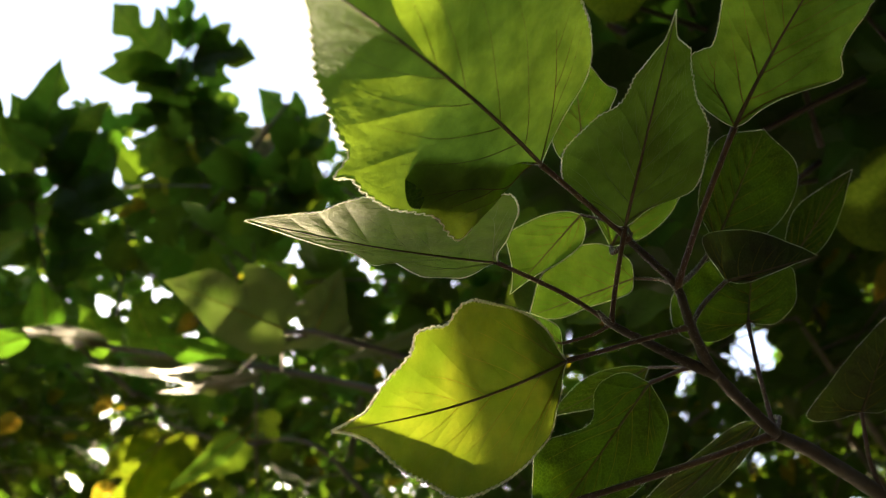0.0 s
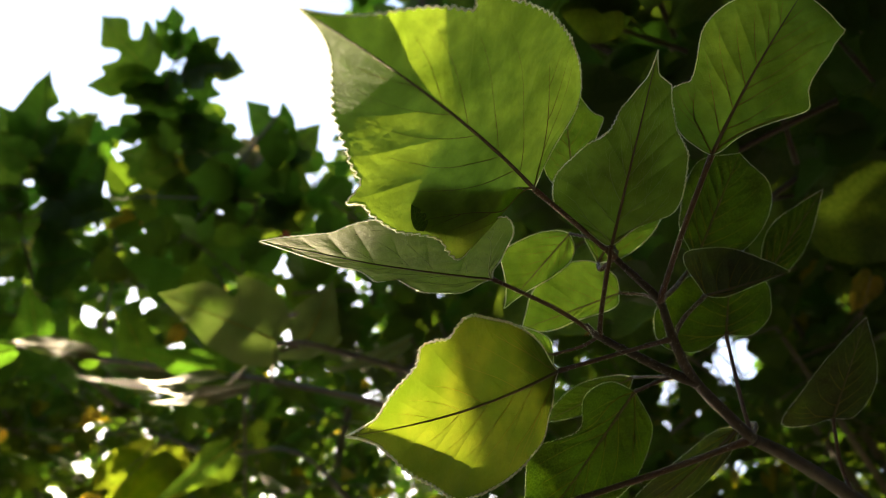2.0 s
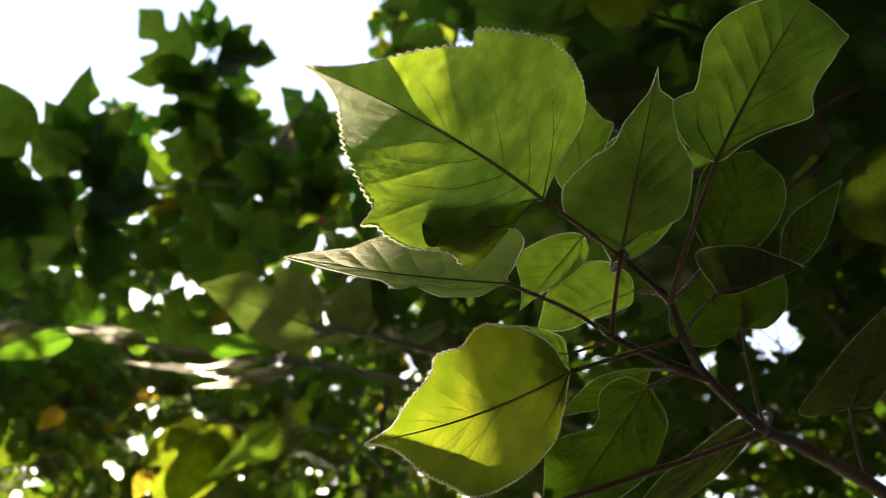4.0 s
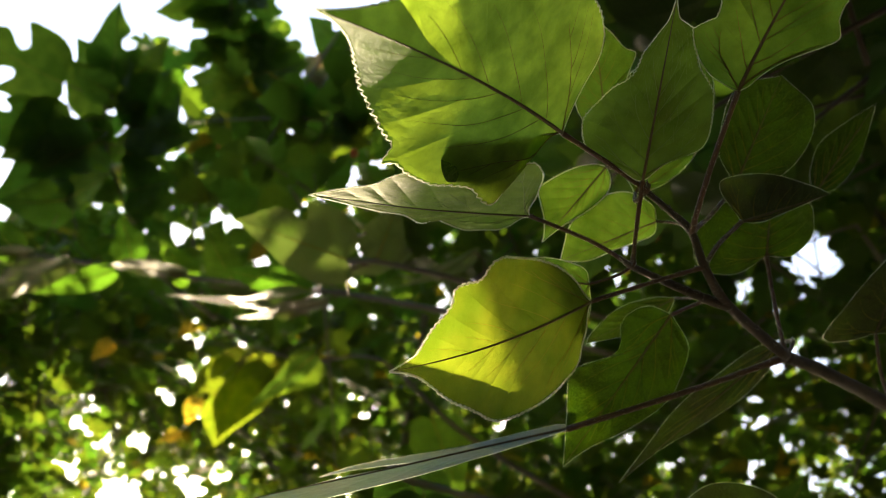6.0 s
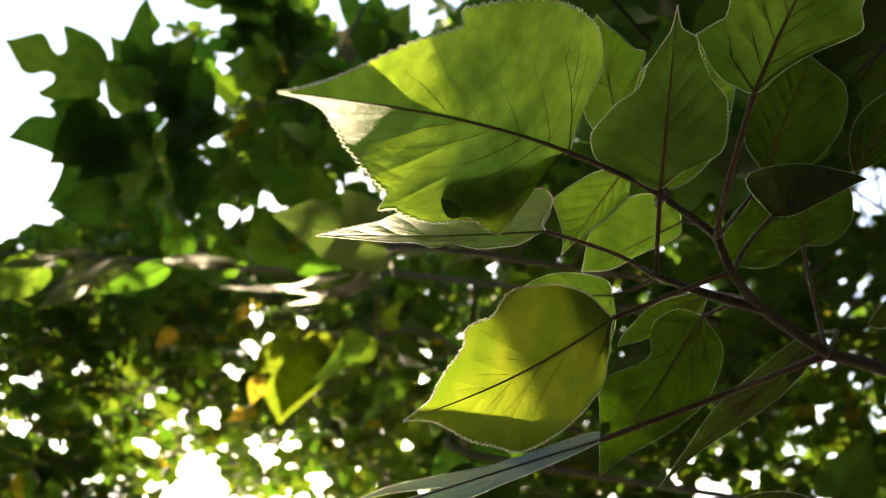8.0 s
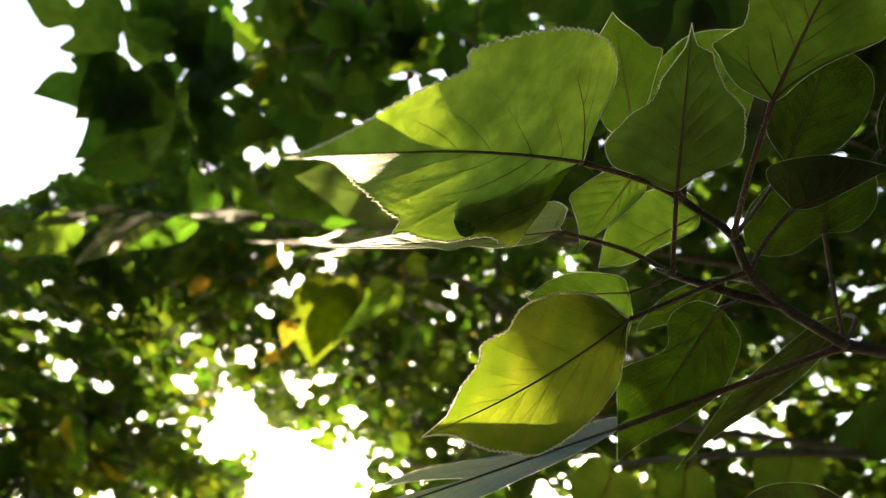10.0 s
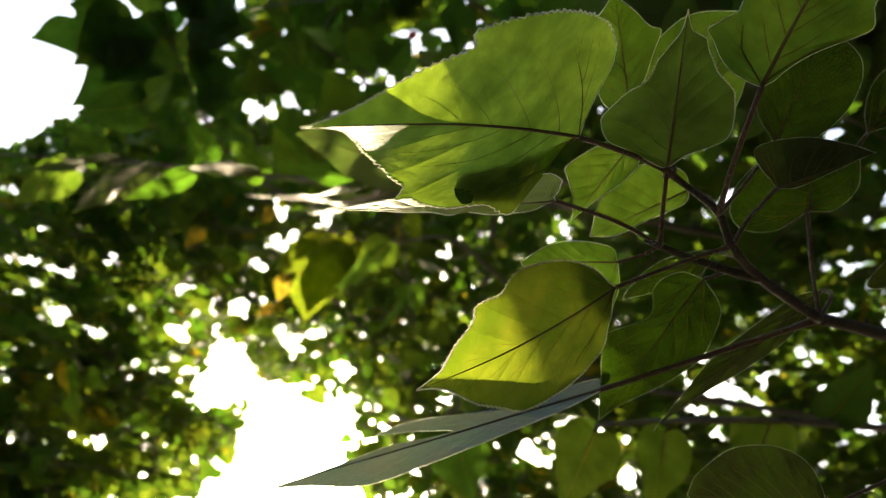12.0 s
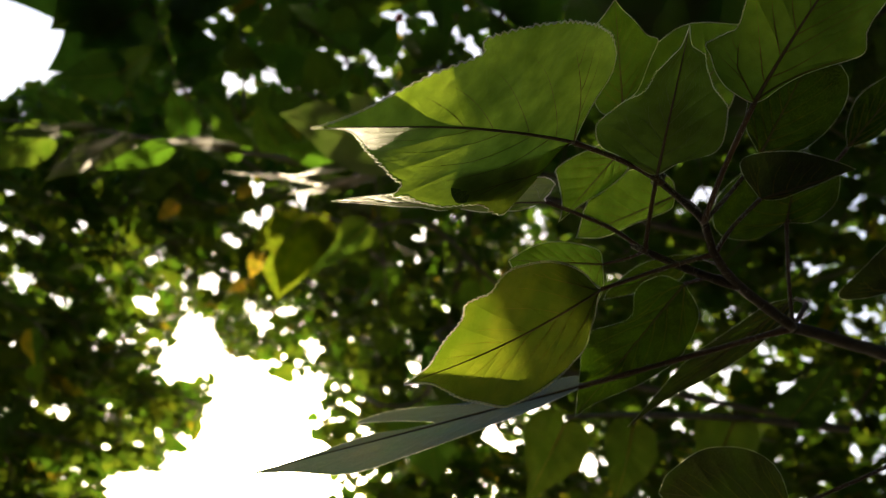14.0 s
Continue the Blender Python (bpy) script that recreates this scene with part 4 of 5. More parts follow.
mid_leaf(trees[0], (-0.835, 0.691, 3.780), (-0.977, 0.675, 3.738), (-0.02, 1.00, -0.00), 2, (0.90, 0.90), (-0.827, 0.681, 3.770), 338, fold=0.10)
mid_leaf(trees[0], (-0.772, 0.675, 3.789), (-0.588, 0.606, 3.783), (-0.36, -0.86, 0.37), 3, (0.90, 0.90), (-0.827, 0.681, 3.770), 339, fold=0.10)
mid_leaf(trees[0], (-0.801, 0.650, 3.804), (-0.836, 0.733, 3.715), (0.90, 0.24, -0.37), 1, (0.90, 0.90), (-0.793, 0.603, 3.808), 340, fold=0.10)
mid_leaf(trees[0], (-0.803, 0.584, 3.842), (-0.868, 0.493, 3.883), (-0.82, 0.41, -0.39), 3, (0.90, 0.90), (-0.793, 0.603, 3.808), 341, fold=0.10)
mid_leaf(trees[0], (-0.758, 0.604, 3.830), (-0.628, 0.655, 3.814), (0.39, -0.83, 0.41), 1, (0.90, 0.90), (-0.787, 0.591, 3.814), 342, fold=0.10)
mid_leaf(trees[0], (-0.786, 1.022, 3.681), (-0.626, 1.024, 3.654), (0.09, -0.82, 0.56), 5, (0.90, 0.90), (-0.817, 1.023, 3.681), 343, fold=0.10)
mid_leaf(trees[0], (-0.842, 1.015, 3.685), (-0.976, 1.130, 3.681), (0.62, 0.78, 0.02), 4, (0.90, 0.90), (-0.820, 0.999, 3.687), 344, fold=0.10)
mid_leaf(trees[0], (-0.817, 0.958, 3.718), (-0.772, 0.845, 3.794), (-0.94, -0.26, 0.21), 2, (0.90, 0.90), (-0.822, 0.975, 3.694), 345, fold=0.10)
mid_leaf(trees[0], (-0.818, 0.961, 3.716), (-0.704, 1.037, 3.620), (0.66, -0.28, 0.70), 3, (0.90, 0.90), (-0.828, 0.927, 3.707), 346, fold=0.10)
mid_leaf(trees[0], (-0.875, 0.914, 3.744), (-1.027, 0.894, 3.759), (-0.15, 0.68, -0.72), 5, (0.90, 0.90), (-0.831, 0.903, 3.714), 347, fold=0.10)
mid_leaf(trees[0], (-0.814, 0.890, 3.757), (-0.625, 0.814, 3.737), (-0.35, -0.89, 0.30), 2, (0.90, 0.90), (-0.834, 0.879, 3.721), 348, fold=0.10)
mid_leaf(trees[0], (-0.855, 0.903, 3.750), (-0.866, 0.970, 3.680), (0.96, 0.27, 0.01), 1, (0.90, 0.90), (-0.836, 0.854, 3.727), 349, fold=0.10)
mid_leaf(trees[0], (-0.873, 0.845, 3.783), (-0.935, 0.734, 3.789), (-0.76, 0.65, -0.02), 3, (0.90, 0.90), (-0.836, 0.854, 3.727), 350, fold=0.10)
mid_leaf(trees[0], (-0.562, 1.107, 3.748), (-0.372, 1.067, 3.713), (-0.11, -0.79, 0.61), 6, (0.90, 0.90), (-0.602, 1.116, 3.743), 351, fold=0.10)
mid_leaf(trees[0], (-0.598, 1.097, 3.754), (-0.710, 1.197, 3.741), (0.66, 0.74, -0.14), 5, (0.90, 0.90), (-0.587, 1.078, 3.764), 352, fold=0.10)
mid_leaf(trees[0], (-0.550, 1.037, 3.788), (-0.477, 0.924, 3.895), (-0.80, -0.18, 0.57), 4, (0.90, 0.90), (-0.580, 1.060, 3.775), 353, fold=0.10)
mid_leaf(trees[0], (-0.534, 1.052, 3.779), (-0.447, 1.165, 3.732), (0.77, -0.63, 0.04), 5, (0.90, 0.90), (-0.566, 1.022, 3.797), 354, fold=0.10)
mid_leaf(trees[0], (-0.562, 0.998, 3.810), (-0.744, 0.986, 3.789), (-0.01, 1.00, -0.04), 5, (0.90, 0.90), (-0.551, 0.985, 3.818), 355, fold=0.10)
mid_leaf(trees[0], (-0.484, 0.947, 3.840), (-0.378, 0.862, 3.953), (-0.69, -0.41, 0.60), 1, (0.90, 0.90), (-0.525, 0.950, 3.838), 356, fold=0.10)
mid_leaf(trees[0], (-0.496, 0.964, 3.830), (-0.503, 1.041, 3.737), (0.91, 0.31, 0.27), 5, (0.90, 0.90), (-0.496, 0.925, 3.853), 357, fold=0.10)
mid_leaf(trees[0], (-0.498, 0.895, 3.870), (-0.642, 0.791, 3.981), (-0.69, 0.43, -0.59), 3, (0.90, 0.90), (-0.477, 0.908, 3.862), 358, fold=0.10)
mid_leaf(trees[0], (-1.116, 1.095, 3.316), (-0.949, 1.097, 3.295), (0.08, -0.69, 0.72), 4, (0.90, 0.90), (-1.144, 1.101, 3.312), 359, fold=0.10)
mid_leaf(trees[0], (-1.172, 1.046, 3.344), (-1.302, 1.092, 3.346), (0.29, 0.95, -0.09), 4, (0.90, 0.90), (-1.155, 1.034, 3.342), 360, fold=0.10)
mid_leaf(trees[0], (-1.134, 0.996, 3.373), (-1.091, 0.909, 3.486), (-0.85, -0.29, 0.45), 4, (0.90, 0.90), (-1.159, 1.012, 3.352), 361, fold=0.10)
mid_leaf(trees[0], (-1.124, 0.972, 3.387), (-0.985, 0.994, 3.339), (0.31, -0.88, 0.36), 1, (0.90, 0.90), (-1.166, 0.968, 3.372), 362, fold=0.10)
mid_leaf(trees[0], (-1.180, 0.931, 3.410), (-1.319, 0.892, 3.413), (-0.24, 0.93, -0.27), 4, (0.90, 0.90), (-1.170, 0.945, 3.382), 363, fold=0.10)
mid_leaf(trees[0], (-1.125, 0.873, 3.444), (-1.017, 0.847, 3.506), (-0.35, -0.78, 0.51), 1, (0.90, 0.90), (-1.163, 0.871, 3.422), 364, fold=0.10)
mid_leaf(trees[0], (-1.158, 0.874, 3.443), (-1.206, 0.969, 3.455), (0.90, 0.35, 0.26), 3, (0.90, 0.90), (-1.156, 0.836, 3.442), 365, fold=0.10)
mid_leaf(trees[0], (-1.171, 0.776, 3.500), (-1.259, 0.677, 3.587), (-0.86, 0.45, -0.24), 1, (0.90, 0.90), (-1.149, 0.801, 3.462), 366, fold=0.10)
mid_leaf(trees[0], (-0.699, 1.230, 3.619), (-0.555, 1.280, 3.651), (0.16, -0.72, 0.67), 4, (0.90, 0.90), (-0.746, 1.235, 3.659), 367, fold=0.10)
mid_leaf(trees[0], (-0.777, 1.204, 3.634), (-0.900, 1.231, 3.553), (0.41, 0.87, -0.29), 3, (0.90, 0.90), (-0.756, 1.204, 3.662), 368, fold=0.10)
mid_leaf(trees[0], (-0.769, 1.144, 3.669), (-0.787, 0.988, 3.714), (-0.93, -0.02, -0.38), 1, (0.90, 0.90), (-0.766, 1.174, 3.665), 369, fold=0.10)
mid_leaf(trees[0], (-0.751, 1.157, 3.661), (-0.636, 1.180, 3.597), (0.38, -0.43, 0.82), 4, (0.90, 0.90), (-0.776, 1.144, 3.668), 370, fold=0.10)
mid_leaf(trees[0], (-0.826, 1.110, 3.688), (-0.974, 1.062, 3.695), (-0.28, 0.92, -0.29), 1, (0.90, 0.90), (-0.786, 1.114, 3.672), 371, fold=0.10)
mid_leaf(trees[0], (-0.787, 1.068, 3.712), (-0.635, 0.936, 3.720), (-0.59, -0.32, 0.74), 5, (0.90, 0.90), (-0.796, 1.084, 3.675), 372, fold=0.10)
mid_leaf(trees[0], (-0.849, 1.068, 3.712), (-0.945, 1.158, 3.667), (0.73, 0.65, -0.21), 2, (0.90, 0.90), (-0.817, 1.023, 3.681), 373, fold=0.10)
limb("limb", trees[1], [(0.402, 1.358, 2.817), (-0.008, 1.092, 2.712), (-0.346, 1.019, 2.742), (-0.564, 0.998, 2.758), (-0.799, 0.982, 2.795), (-1.074, 0.955, 2.835), (-1.363, 0.931, 2.867), (-1.769, 0.919, 2.934)], [0.008, 0.003], 30, 7, BARK, 74)
limb("limb", trees[1], [(-0.346, 1.019, 2.742), (-0.260, 0.696, 2.488), (-0.209, 0.626, 2.426)], [0.004, 0.003], 30, 7, BARK, 75)
limb("limb", trees[1], [(0.206, 1.801, 2.713), (-0.118, 1.546, 2.774), (-0.338, 1.392, 2.900), (-0.543, 1.403, 2.913), (-0.722, 1.386, 2.965)], [0.008, 0.003], 30, 7, BARK, 76)
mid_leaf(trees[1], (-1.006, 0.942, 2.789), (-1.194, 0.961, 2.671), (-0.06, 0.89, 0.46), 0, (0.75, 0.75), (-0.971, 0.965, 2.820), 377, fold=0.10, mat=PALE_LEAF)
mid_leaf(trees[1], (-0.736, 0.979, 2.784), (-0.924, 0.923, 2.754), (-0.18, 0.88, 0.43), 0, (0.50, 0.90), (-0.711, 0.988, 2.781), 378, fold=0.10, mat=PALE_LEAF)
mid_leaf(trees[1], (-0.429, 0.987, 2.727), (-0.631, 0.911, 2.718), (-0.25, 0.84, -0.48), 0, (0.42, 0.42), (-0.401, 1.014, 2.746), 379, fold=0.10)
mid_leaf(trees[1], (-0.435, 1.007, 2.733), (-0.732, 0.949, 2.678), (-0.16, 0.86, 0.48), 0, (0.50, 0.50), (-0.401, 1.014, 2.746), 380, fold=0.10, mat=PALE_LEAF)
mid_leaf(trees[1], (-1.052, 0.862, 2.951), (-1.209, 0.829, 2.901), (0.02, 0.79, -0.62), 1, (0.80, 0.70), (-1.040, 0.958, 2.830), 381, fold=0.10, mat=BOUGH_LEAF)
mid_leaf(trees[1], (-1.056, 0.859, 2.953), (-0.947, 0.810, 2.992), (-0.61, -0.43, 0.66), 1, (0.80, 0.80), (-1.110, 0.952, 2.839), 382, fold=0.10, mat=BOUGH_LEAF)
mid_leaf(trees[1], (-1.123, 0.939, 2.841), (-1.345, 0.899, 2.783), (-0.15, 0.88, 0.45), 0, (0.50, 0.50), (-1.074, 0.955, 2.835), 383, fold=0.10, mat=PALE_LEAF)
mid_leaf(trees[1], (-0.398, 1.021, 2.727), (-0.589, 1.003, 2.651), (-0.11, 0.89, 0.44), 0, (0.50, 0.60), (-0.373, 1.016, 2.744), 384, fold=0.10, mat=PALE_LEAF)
mid_leaf(trees[1], (-0.908, 0.965, 2.787), (-1.067, 0.959, 2.706), (0.20, 0.89, -0.42), 0, (0.40, 0.40), (-0.868, 0.975, 2.805), 385, fold=0.10)
mid_leaf(trees[1], (-1.277, 0.966, 2.848), (-1.426, 0.982, 2.744), (0.37, 0.82, -0.43), 1, (0.60, 0.60), (-1.254, 0.940, 2.855), 386, fold=0.10, mat=BOUGH_LEAF)
mid_leaf(trees[1], (-0.892, 0.983, 2.848), (-0.917, 0.879, 2.918), (-0.95, 0.29, -0.14), 1, (0.80, 0.80), (-0.868, 0.975, 2.805), 387, fold=0.10)
mid_leaf(trees[1], (-0.731, 0.998, 2.794), (-0.798, 0.907, 2.837), (-0.77, 0.52, -0.37), 1, (0.70, 0.70), (-0.711, 0.988, 2.781), 388, fold=0.10)
mid_leaf(trees[1], (-0.636, 1.010, 2.804), (-0.691, 0.904, 2.869), (-0.88, 0.41, -0.26), 1, (0.70, 0.70), (-0.623, 0.994, 2.767), 389, fold=0.10)
mid_leaf(trees[1], (-1.158, 0.934, 2.837), (-1.248, 0.844, 2.874), (-0.65, 0.62, -0.45), 1, (0.70, 0.70), (-1.146, 0.949, 2.843), 390, fold=0.10, mat=BOUGH_LEAF)
mid_leaf(trees[1], (-0.852, 1.673, 3.220), (-0.941, 1.826, 2.969), (0.91, 0.40, -0.09), 4, (0.80, 0.80), (-0.700, 1.388, 2.958), 391, fold=0.10, mat=YELLOW_LEAF)
mid_leaf(trees[1], (-0.427, 1.120, 2.649), (-0.572, 1.159, 2.518), (0.48, 0.86, -0.19), 0, (0.30, 0.25), (-0.373, 1.016, 2.744), 392, fold=0.10, mat=BOUGH_LEAF)
mid_leaf(trees[1], (-0.197, 1.515, 2.791), (-0.117, 1.645, 2.611), (0.88, 0.06, 0.47), 1, (0.70, 0.70), (-0.200, 1.488, 2.821), 396, fold=0.10)
mid_leaf(trees[1], (-0.863, 1.634, 3.142), (-0.935, 1.807, 2.937), (0.92, 0.40, 0.01), 4, (1.00, 1.00), (-0.700, 1.388, 2.958), 397, fold=0.10, mat=YELLOW_LEAF)
# twig and leaves added only to keep the sun off parts of the near branch
limb("limb", trees[1], [(0.731, 1.759, 2.502), (-0.169, 1.259, 2.402), (-0.205, 1.289, 2.474), (-0.313, 1.477, 2.399), (-0.367, 1.332, 2.298), (-0.488, 1.533, 2.422), (-0.579, 1.909, 2.504)], [0.008, 0.003], 40, 7, BARK, 71)
mid_leaf(trees[1], (-0.579, 1.909, 2.474), (-0.563, 1.952, 2.374), (-0.94, -0.23, -0.26), 1, (0.90, 0.90), (-0.579, 1.909, 2.504), 701, mat=BOUGH_LEAF)
mid_leaf(trees[1], (-0.313, 1.477, 2.369), (-0.263, 1.557, 2.204), (-0.91, -0.18, -0.37), 1, (1.00, 1.00), (-0.313, 1.477, 2.399), 703, mat=BOUGH_LEAF)
mid_leaf(trees[1], (-0.205, 1.289, 2.444), (-0.164, 1.366, 2.275), (-0.93, -0.21, -0.32), 1, (1.00, 1.00), (-0.205, 1.289, 2.474), 704, mat=BOUGH_LEAF)
mid_leaf(trees[1], (-0.169, 1.259, 2.372), (-0.150, 1.327, 2.207), (-0.94, -0.25, -0.21), 7, (1.00, 1.00), (-0.169, 1.259, 2.402), 705, mat=BOUGH_LEAF)
limb("limb", trees[1], [(0.265, 1.096, 2.715), (0.017, 0.871, 2.556), (-0.132, 0.735, 2.462), (-0.244, 0.683, 2.422), (-0.418, 0.968, 2.673), (-0.516, 1.150, 2.915)], [0.006, 0.003], 30, 7, BARK, 105)
mid_leaf(trees[1], (-0.246, 0.671, 2.418), (-0.422, 0.596, 2.437), (-0.37, 0.85, -0.38), 4, (0.62, 0.95), (-0.216, 0.696, 2.432), 406, fold=0.10, mat=SAGE_LEAF)
mid_leaf(trees[1], (-0.206, 0.711, 2.475), (-0.162, 0.614, 2.508), (-0.92, -0.28, 0.28), 1, (0.80, 0.80), (-0.266, 0.718, 2.454), 407, fold=0.10, mat=SAGE_LEAF)
mid_leaf(trees[1], (-0.181, 0.825, 2.641), (-0.322, 0.852, 2.602), (0.19, 0.91, 0.36), 0, (0.50, 0.40), (-0.292, 0.817, 2.583), 408, fold=0.10, mat=SAGE_LEAF)
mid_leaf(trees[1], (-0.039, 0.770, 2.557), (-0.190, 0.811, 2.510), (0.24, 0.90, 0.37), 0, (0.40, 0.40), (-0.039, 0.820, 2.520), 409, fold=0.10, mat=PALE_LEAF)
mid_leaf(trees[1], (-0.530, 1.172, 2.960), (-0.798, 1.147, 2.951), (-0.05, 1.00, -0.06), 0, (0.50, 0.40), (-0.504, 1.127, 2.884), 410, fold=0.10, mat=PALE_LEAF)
# a made-up spray of leaves in the sun's way, added to shade the large leaf
limb("limb", trees[1], [(-0.365, 4.574, 3.665), (-0.915, 4.274, 3.515), (-1.365, 4.074, 3.415)], [0.008, 0.005, 0.003], 24, 7, BARK, 131)
mid_leaf(trees[1], (-1.369, 4.081, 3.393), (-1.386, 4.086, 3.214), (0.896, 0.466, 0.050), 1, (1.0, 0.95), (-1.365, 4.074, 3.415), 711, mat=BOUGH_LEAF)
mid_leaf(trees[1], (-1.334, 4.144, 3.408), (-1.325, 4.139, 3.278), (1.006, 0.154, -0.067), 7, (0.8, 0.8), (-1.315, 4.094, 3.425), 712, mat=BOUGH_LEAF)
limb("limb", trees[3], [(0.494, 1.037, 2.121), (0.290, 0.905, 2.067), (0.136, 0.836, 2.031), (0.041, 0.825, 2.019)], [0.006, 0.003], 30, 7, BARK, 111)
mid_leaf(trees[3], (0.041, 0.831, 2.012), (-0.014, 0.867, 1.909), (0.86, 0.48, -0.19), 1, (0.80, 0.80), (0.065, 0.828, 2.022), 412, fold=0.10, mat=BOUGH_LEAF)
mid_leaf(trees[3], (0.136, 0.847, 2.018), (0.106, 0.888, 1.915), (0.94, 0.35, -0.02), 1, (0.70, 0.70), (0.156, 0.845, 2.035), 413, fold=0.10, mat=BOUGH_LEAF)
mid_leaf(trees[3], (0.290, 0.908, 2.064), (0.234, 0.955, 1.947), (0.90, 0.43, -0.12), 1, (0.80, 0.80), (0.290, 0.905, 2.067), 414, fold=0.10, mat=BOUGH_LEAF)
mid_leaf(trees[3], (0.389, 0.965, 2.101), (0.448, 0.889, 2.158), (-0.78, -0.43, 0.46), 1, (0.70, 0.70), (0.392, 0.971, 2.094), 415, fold=0.10, mat=BOUGH_LEAF)
mid_leaf(trees[1], (0.200, 0.705, 2.594), (0.129, 0.707, 2.570), (0.21, 0.93, -0.31), 0, (0.80, 0.80), (0.048, 0.899, 2.576), 416, fold=0.10, mat=AUTUMN)
mid_leaf(trees[1], (-0.673, 1.158, 3.141), (-0.727, 1.198, 3.118), (0.64, 0.74, -0.20), 0, (0.80, 0.80), (-0.504, 1.127, 2.884), 417, fold=0.10, mat=AUTUMN)
mid_leaf(trees[3], (0.965, 0.813, 2.841), (0.917, 0.889, 2.801), (0.86, 0.51, -0.07), 1, (0.80, 0.80), (0.494, 1.037, 2.121), 418, fold=0.10, mat=AUTUMN)
mid_leaf(trees[0], (-0.677, 1.080, 3.532), (-0.747, 1.118, 3.510), (0.52, 0.82, -0.25), 0, (0.80, 0.80), (-0.786, 1.114, 3.672), 419, fold=0.10, mat=AUTUMN)
mid_leaf(trees[0], (-0.892, 0.982, 3.474), (-0.976, 1.018, 3.452), (0.44, 0.86, -0.27), 0, (0.80, 0.80), (-0.817, 1.023, 3.681), 420, fold=0.10, mat=AUTUMN)
mid_leaf(trees[0], (-0.605, 0.874, 3.825), (-0.571, 0.996, 3.754), (0.95, -0.10, 0.28), 0, (0.80, 0.80), (-0.525, 0.950, 3.838), 421, fold=0.10, mat=DRY)
mid_leaf(trees[1], (-1.054, 1.811, 3.152), (-1.102, 1.882, 3.088), (0.84, 0.54, -0.03), 0, (0.80, 0.80), (-0.700, 1.388, 2.958), 422, fold=0.10, mat=AUTUMN)
mid_leaf(trees[1], (-1.238, 1.495, 3.112), (-1.307, 1.534, 3.068), (0.60, 0.76, -0.24), 0, (0.80, 0.80), (-0.700, 1.388, 2.958), 423, fold=0.10, mat=AUTUMN)
mid_leaf(trees[1], (-0.944, 1.412, 3.101), (-0.992, 1.446, 3.066), (0.66, 0.72, -0.20), 0, (0.80, 0.80), (-0.700, 1.388, 2.958), 424, fold=0.10, mat=AUTUMN)
mid_leaf(trees[1], (-1.181, 1.986, 3.151), (-1.249, 2.003, 3.118), (0.39, 0.83, -0.39), 0, (0.80, 0.80), (-0.700, 1.388, 2.958), 425, fold=0.10, mat=AUTUMN)


def fruit(at, size, seed):
    """A ripe mulberry fruit: a ball of small drupelets."""
    rng = random.Random(seed)
    pieces = []
    for k in range(46):
        z = 1 - 2 * (k + 0.5) / 46
        a = 2.4 * k
        d = np.array((math.sqrt(1 - z * z) * math.cos(a), math.sqrt(1 - z * z) * math.sin(a), z))
        p = np.array(at)
        line = [p + d * size * 0.2, p + d * size * 0.45, p + d * size * rng.uniform(0.52, 0.6)]
        pieces.append(tube(line, np.array((0.09, 0.11, 0.03)) * size, 6))
    return joined(pieces)


def place_fruit(k, at, seed):
    mesh_object("fruit", *fruit(at, 0.022, seed), FRUIT, None, trees[k], "ripe red mulberry fruit")


place_fruit(0, (-0.873, 1.008, 3.458), 0)
place_fruit(1, (-0.375, 0.890, 3.170), 1)
place_fruit(3, (0.357, 0.430, 2.952), 2)
place_fruit(3, (0.349, 0.942, 2.823), 3)


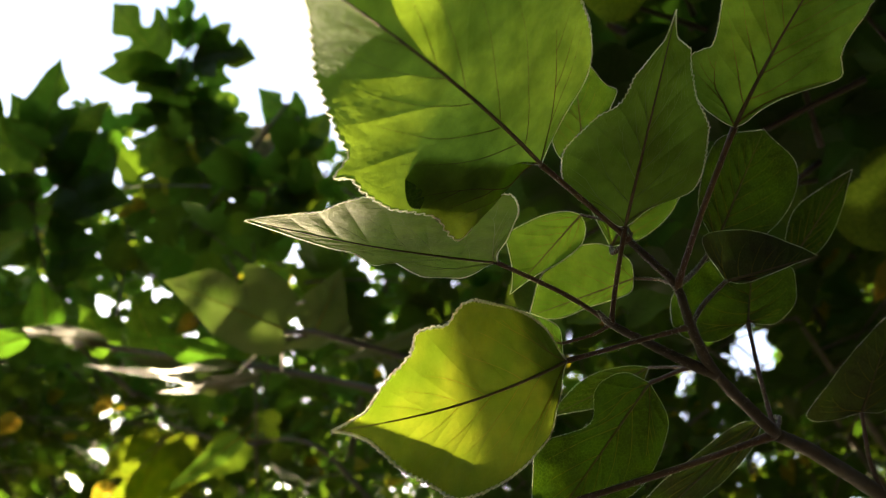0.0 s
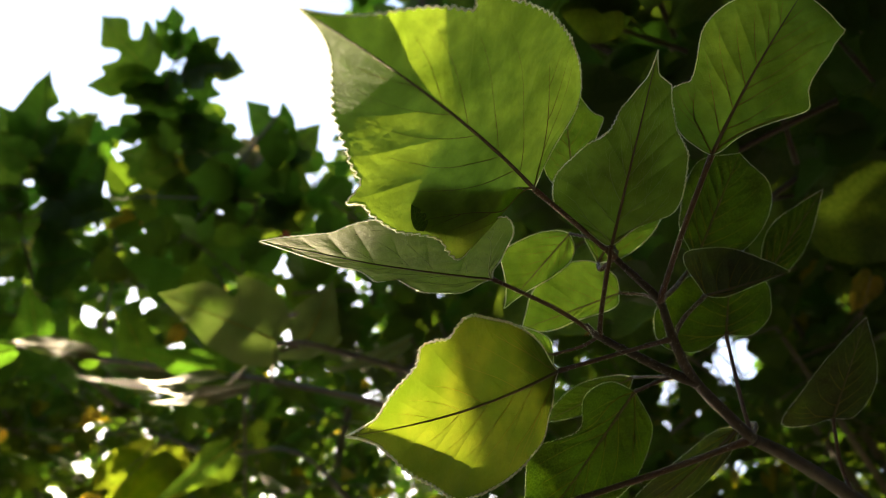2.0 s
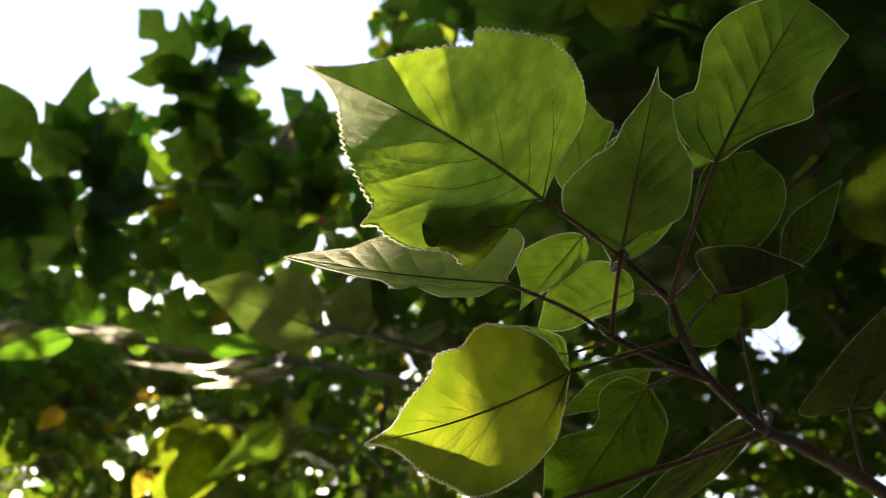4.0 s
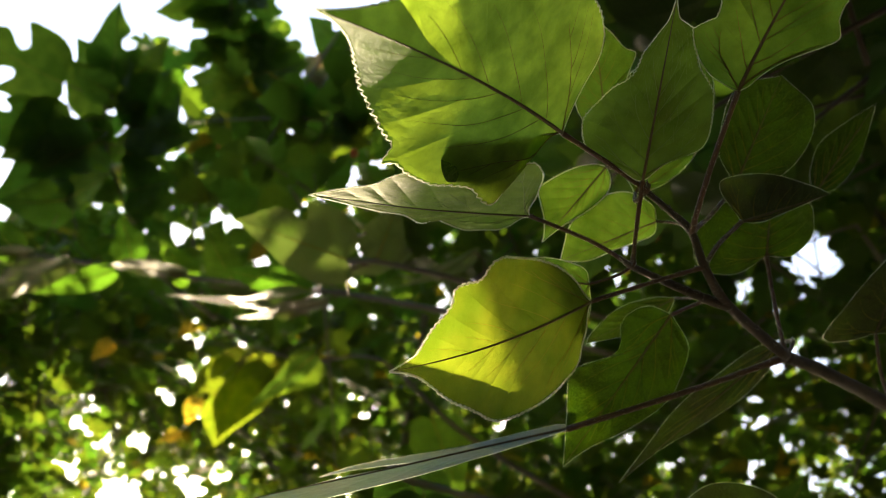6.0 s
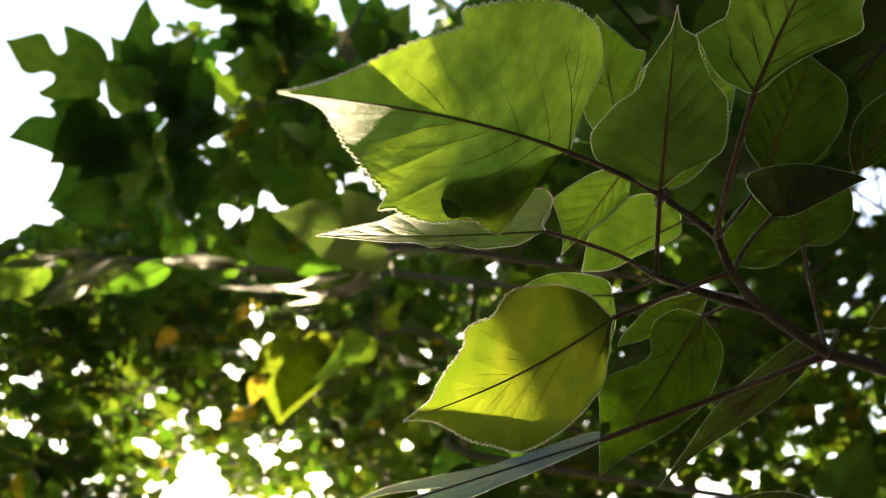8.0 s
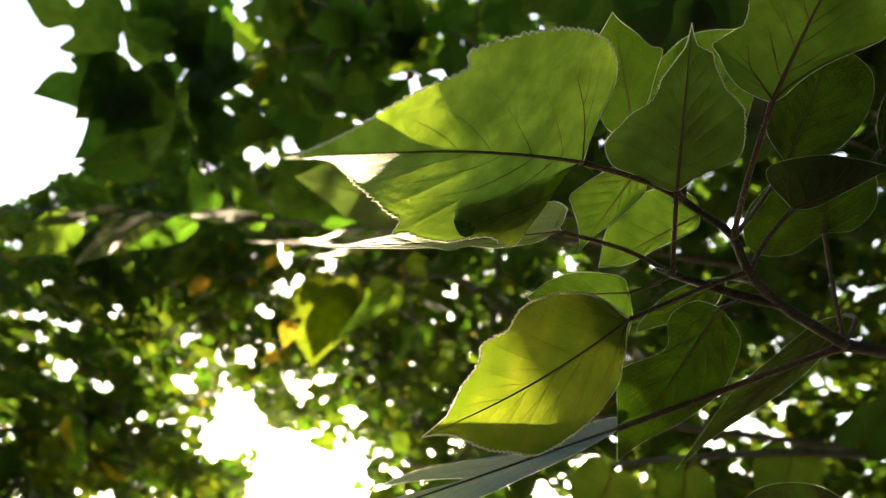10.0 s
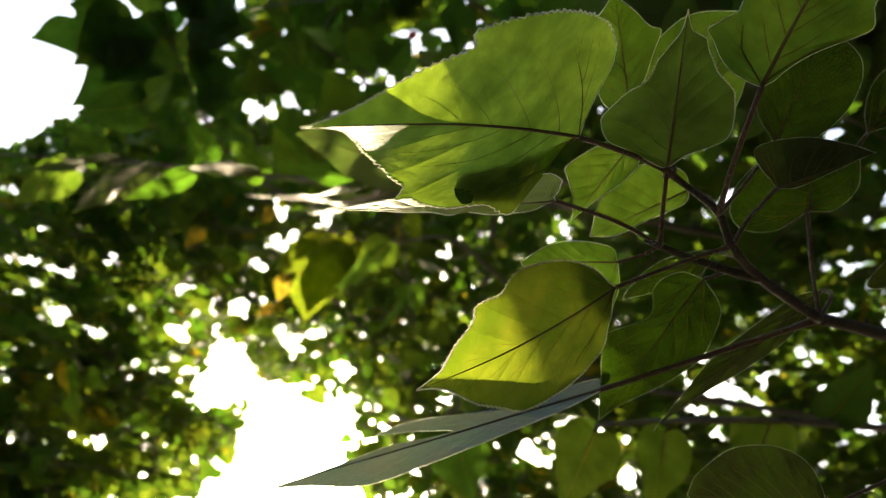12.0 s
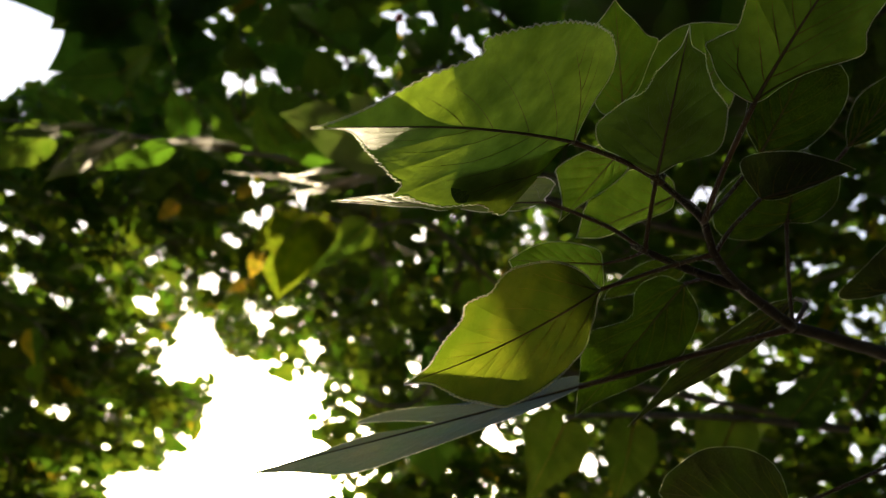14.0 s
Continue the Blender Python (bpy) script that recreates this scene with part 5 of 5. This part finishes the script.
def canopy():
    rng = random.Random(11)
    groups = {k: [] for k in range(len(TREES))}
    twigs = {k: [] for k in range(len(TREES))}
    # twigs, headings, heights, distances, leaf sizes
    zones = [
        (540, (-105, 105), (46, 90), (2.0, 4.2), (0.075, 0.150)),  # overhead
        (450, (-105, 105), (46, 90), (4.0, 7.0), (0.060, 0.120)),
        (1050, (-68, 60), (8, 47), (2.9, 4.4), (0.075, 0.130)),  # in front
        (3500, (-68, 60), (8, 47), (4.2, 7.0), (0.078, 0.125)),
        (450, (60, 110), (5, 47), (2.5, 6.0), (0.12, 0.24)),  # to both sides
        (300, (-112, -66), (5, 47), (2.5, 6.0), (0.12, 0.24)),
        (260, (12, 100), (36, 62), (2.2, 5.0), (0.075, 0.150)),  # the lower boughs
        (330, (-62, -29), (8, 27), (3.2, 6.0), (0.080, 0.130)),
        (300, (-75, -20), (34, 50), (3.0, 5.5), (0.060, 0.120)),
        (1100, (-180, 180), (-7, 64), (3.0, 7.0), (0.165, 0.330)),  # unseen trees behind and undergrowth, added to cut the sky light
        (170, (-44, -17), (29, 38), (4.0, 7.0), (0.065, 0.110)),  # over the gap
    ]
    sites = [(z, n) for n, z in enumerate(zones) for _ in range(z[0])]
    while sites:
        zone, number = sites[-1]
        back = number == 9
        az, r = rng.uniform(*zone[1]), rng.uniform(*zone[3])
        el = math.degrees(math.asin(rng.uniform(math.sin(radians(zone[2][0])), math.sin(radians(zone[2][1])))))
        if back and abs(az) < 100 and el > 6:
            continue
        if number < 2 and -75 < az < -5 and el > 50 and rng.random() < (0.70 if az < -27 else 0.5):
            continue
        p = EYE + heading(az, el) * r
        if p.z < (0.3 if back else 1.9) or is_open(p, radians(0.5)):
            continue
        k = min(range(len(TREES)), key=lambda i: abs((az - TREES[i][0] + 180) % 360 - 180) + rng.uniform(0, 10))
        sites.pop()
        way = Vector((rng.uniform(-1, 1), rng.uniform(-1, 1), rng.uniform(-0.25, 0.55))).normalized()
        n = rng.randint(7, 11)
        span = rng.uniform(0.35, 0.6) * (1.8 if back else 1.0)
        line = []
        turn = rng.uniform(0, 6.28)
        for i in range(n):
            q = p + way * (span * i / n) + Vector((0, 0, -0.10 * (i / n) ** 2))
            if is_open(q) or (q - EYE).length < 2.0:
                continue
            line.append(q)
            a = turn + 2.4 * i
            out = Vector((math.cos(a), math.sin(a), rng.uniform(-0.5, 0.15)))
            out = (out + way * (0.4 + 0.8 * i / n)).normalized()
            tilt = 0.38 if number < 2 else 0.65
            upw = Vector((rng.gauss(0, tilt), rng.gauss(0, tilt), 1.0))
            y = upw.cross(out).normalized()
            z = out.cross(y)
            size = rng.uniform(*zone[4])
            if is_open(q + out * size) or is_open(q + out * size * 0.5):
                continue
            m = Matrix((out, y, z)).transposed().to_4x4() @ Matrix.Diagonal((size, size, size, 1))
            m.translation = q
            groups[k].append((r, rng.randrange(len(BLADES)), m, SMALL if r > 4.2 or size > 0.15 else BLADES))
        if len(line) > 2:
            twigs[k].append(line)
    for k, (az, far, high) in enumerate(TREES):
        tree = trees[k]
        foot = Vector(tree.location)
        rg = random.Random(200 + k)
        top = foot + Vector((rg.uniform(-0.4, 0.4), rg.uniform(-0.4, 0.4), high))
        limb("trunk", tree, [foot + Vector((0, 0, -0.05)), foot.lerp(top, 0.35) + Vector((rg.uniform(-.15, .15), rg.uniform(-.15, .15), 0)), foot.lerp(top, 0.7), top],
             [0.16, 0.12, 0.08, 0.03], 30, 12, BARK, 30 + k)
        lines = twigs[k]
        rg.shuffle(lines)
        # limbs towards some of the twigs
        for line in lines[:16]:
            end = line[0]
            h = rg.uniform(0.3, 0.75)
            root = foot.lerp(top, h)
            bend = root.lerp(end, 0.5) + Vector((0, 0, 0.25))
            if (end - EYE).length < 1.5 or any(is_open(Vector(q)) for q in smooth_line([root, bend, end], 40)):
                continue
            limb("limb", tree, [root, bend, end], [0.035, 0.02, 0.006], 16, 7, BARK, 50 + k)
        pieces = [tube([tuple(q) for q in line], np.linspace(0.005, 0.002, len(line)), 4) for line in lines]
        if pieces:
            tagged(mesh_object("brushwood", *joined(pieces), BARK, None, tree), kind="stuff")
        cloud = sorted(groups[k], key=lambda g: g[0])
        for _, b, m, kit in cloud[:300]:
            place(new("leaf", kit[b][2]), m, tree)
        verts, faces, count = [], [], 0
        for _, b, m, kit in cloud[300:]:
            pts, fs, _ = kit[b]
            mm = np.array(m)
            verts.append(pts @ mm[:3, :3].T + mm[:3, 3])
            faces.extend(tuple(i + count for i in q) for q in fs)
            count += len(pts)
        if verts:
            tagged(mesh_object("foliage", np.concatenate(verts), faces, FAR_CROWN, None, tree), kind="stuff")


canopy()


def near_crown():
    """The shaded boughs of the near tree, behind and above its low branch, and unseen ones added for shade."""
    rng = random.Random(77)
    count, single = 0, 0
    verts, faces = [], []
    while count < 128:
        az, el, r = rng.uniform(5, 75), rng.uniform(50, 84), rng.uniform(0.95, 1.9)
        # the later boughs hang out of view, put there to darken the right-hand leaves
        if count >= 48:
            az, el, r = rng.uniform(62, 170), rng.uniform(5, 75), rng.uniform(0.9, 1.9)
        p = EYE + heading(az, el) * r
        if is_open(p) or (az < 45 and el > 72):
            continue
        count += 1
        way = Vector((-rng.uniform(0.1, 1), rng.uniform(-0.9, 0.5), rng.uniform(-0.2, 0.5))).normalized()
        n = rng.randint(6, 9)
        span = rng.uniform(0.3, 0.5)
        pts = [p + way * (span * i / n) + Vector((0, 0, -0.08 * (i / n) ** 2)) for i in range(n)]
        pts = [q for q in pts if not is_open(q) and (q - EYE).length > 0.85 and q.x > 0.12]
        if len(pts) < 3:
            continue
        if count % 14 == 0:
            root = Vector((1.95, 1.1, 2.7)).lerp(Vector((2.3, 1.0, 3.6)), rng.random())
            mid = root.lerp(pts[0], 0.5) + Vector((0.1, 0.1, 0.15))
            limb("limb", near_tree, [root, mid, pts[0]], [0.018, 0.01, 0.004], 14, 7, BARK, 400 + count)
        line = pts
        limb("twig", near_tree, line, [0.004, 0.002], 10, 6, TWIG, 500 + count)
        for i, q in enumerate(line):
            a = 2.4 * i + count
            out = (Vector((math.cos(a), math.sin(a), rng.uniform(-0.5, 0.1))) + way * 0.7).normalized()
            y = Vector((rng.gauss(0, 0.35), rng.gauss(0, 0.35), 1.0)).cross(out).normalized()
            size = rng.uniform(0.10, 0.16)
            if is_open(q + out * size):
                continue
            m = Matrix((out, y, out.cross(y))).transposed().to_4x4() @ Matrix.Diagonal((size, size, size, 1))
            m.translation = q
            kind = rng.randrange(len(FINE))
            if single < 270:
                single += 1
                place(new("leaf", FINE[kind][2]), m, near_tree)
            else:
                pts, fs, _ = BLADES[kind]
                mm = np.array(m)
                o = sum(len(v) for v in verts)
                verts.append(pts @ mm[:3, :3].T + mm[:3, 3])
                faces.extend(tuple(i + o for i in q) for q in fs)
    tagged(mesh_object("foliage", np.concatenate(verts), faces, BOUGH_CROWN, None, near_tree), kind="stuff")


near_crown()
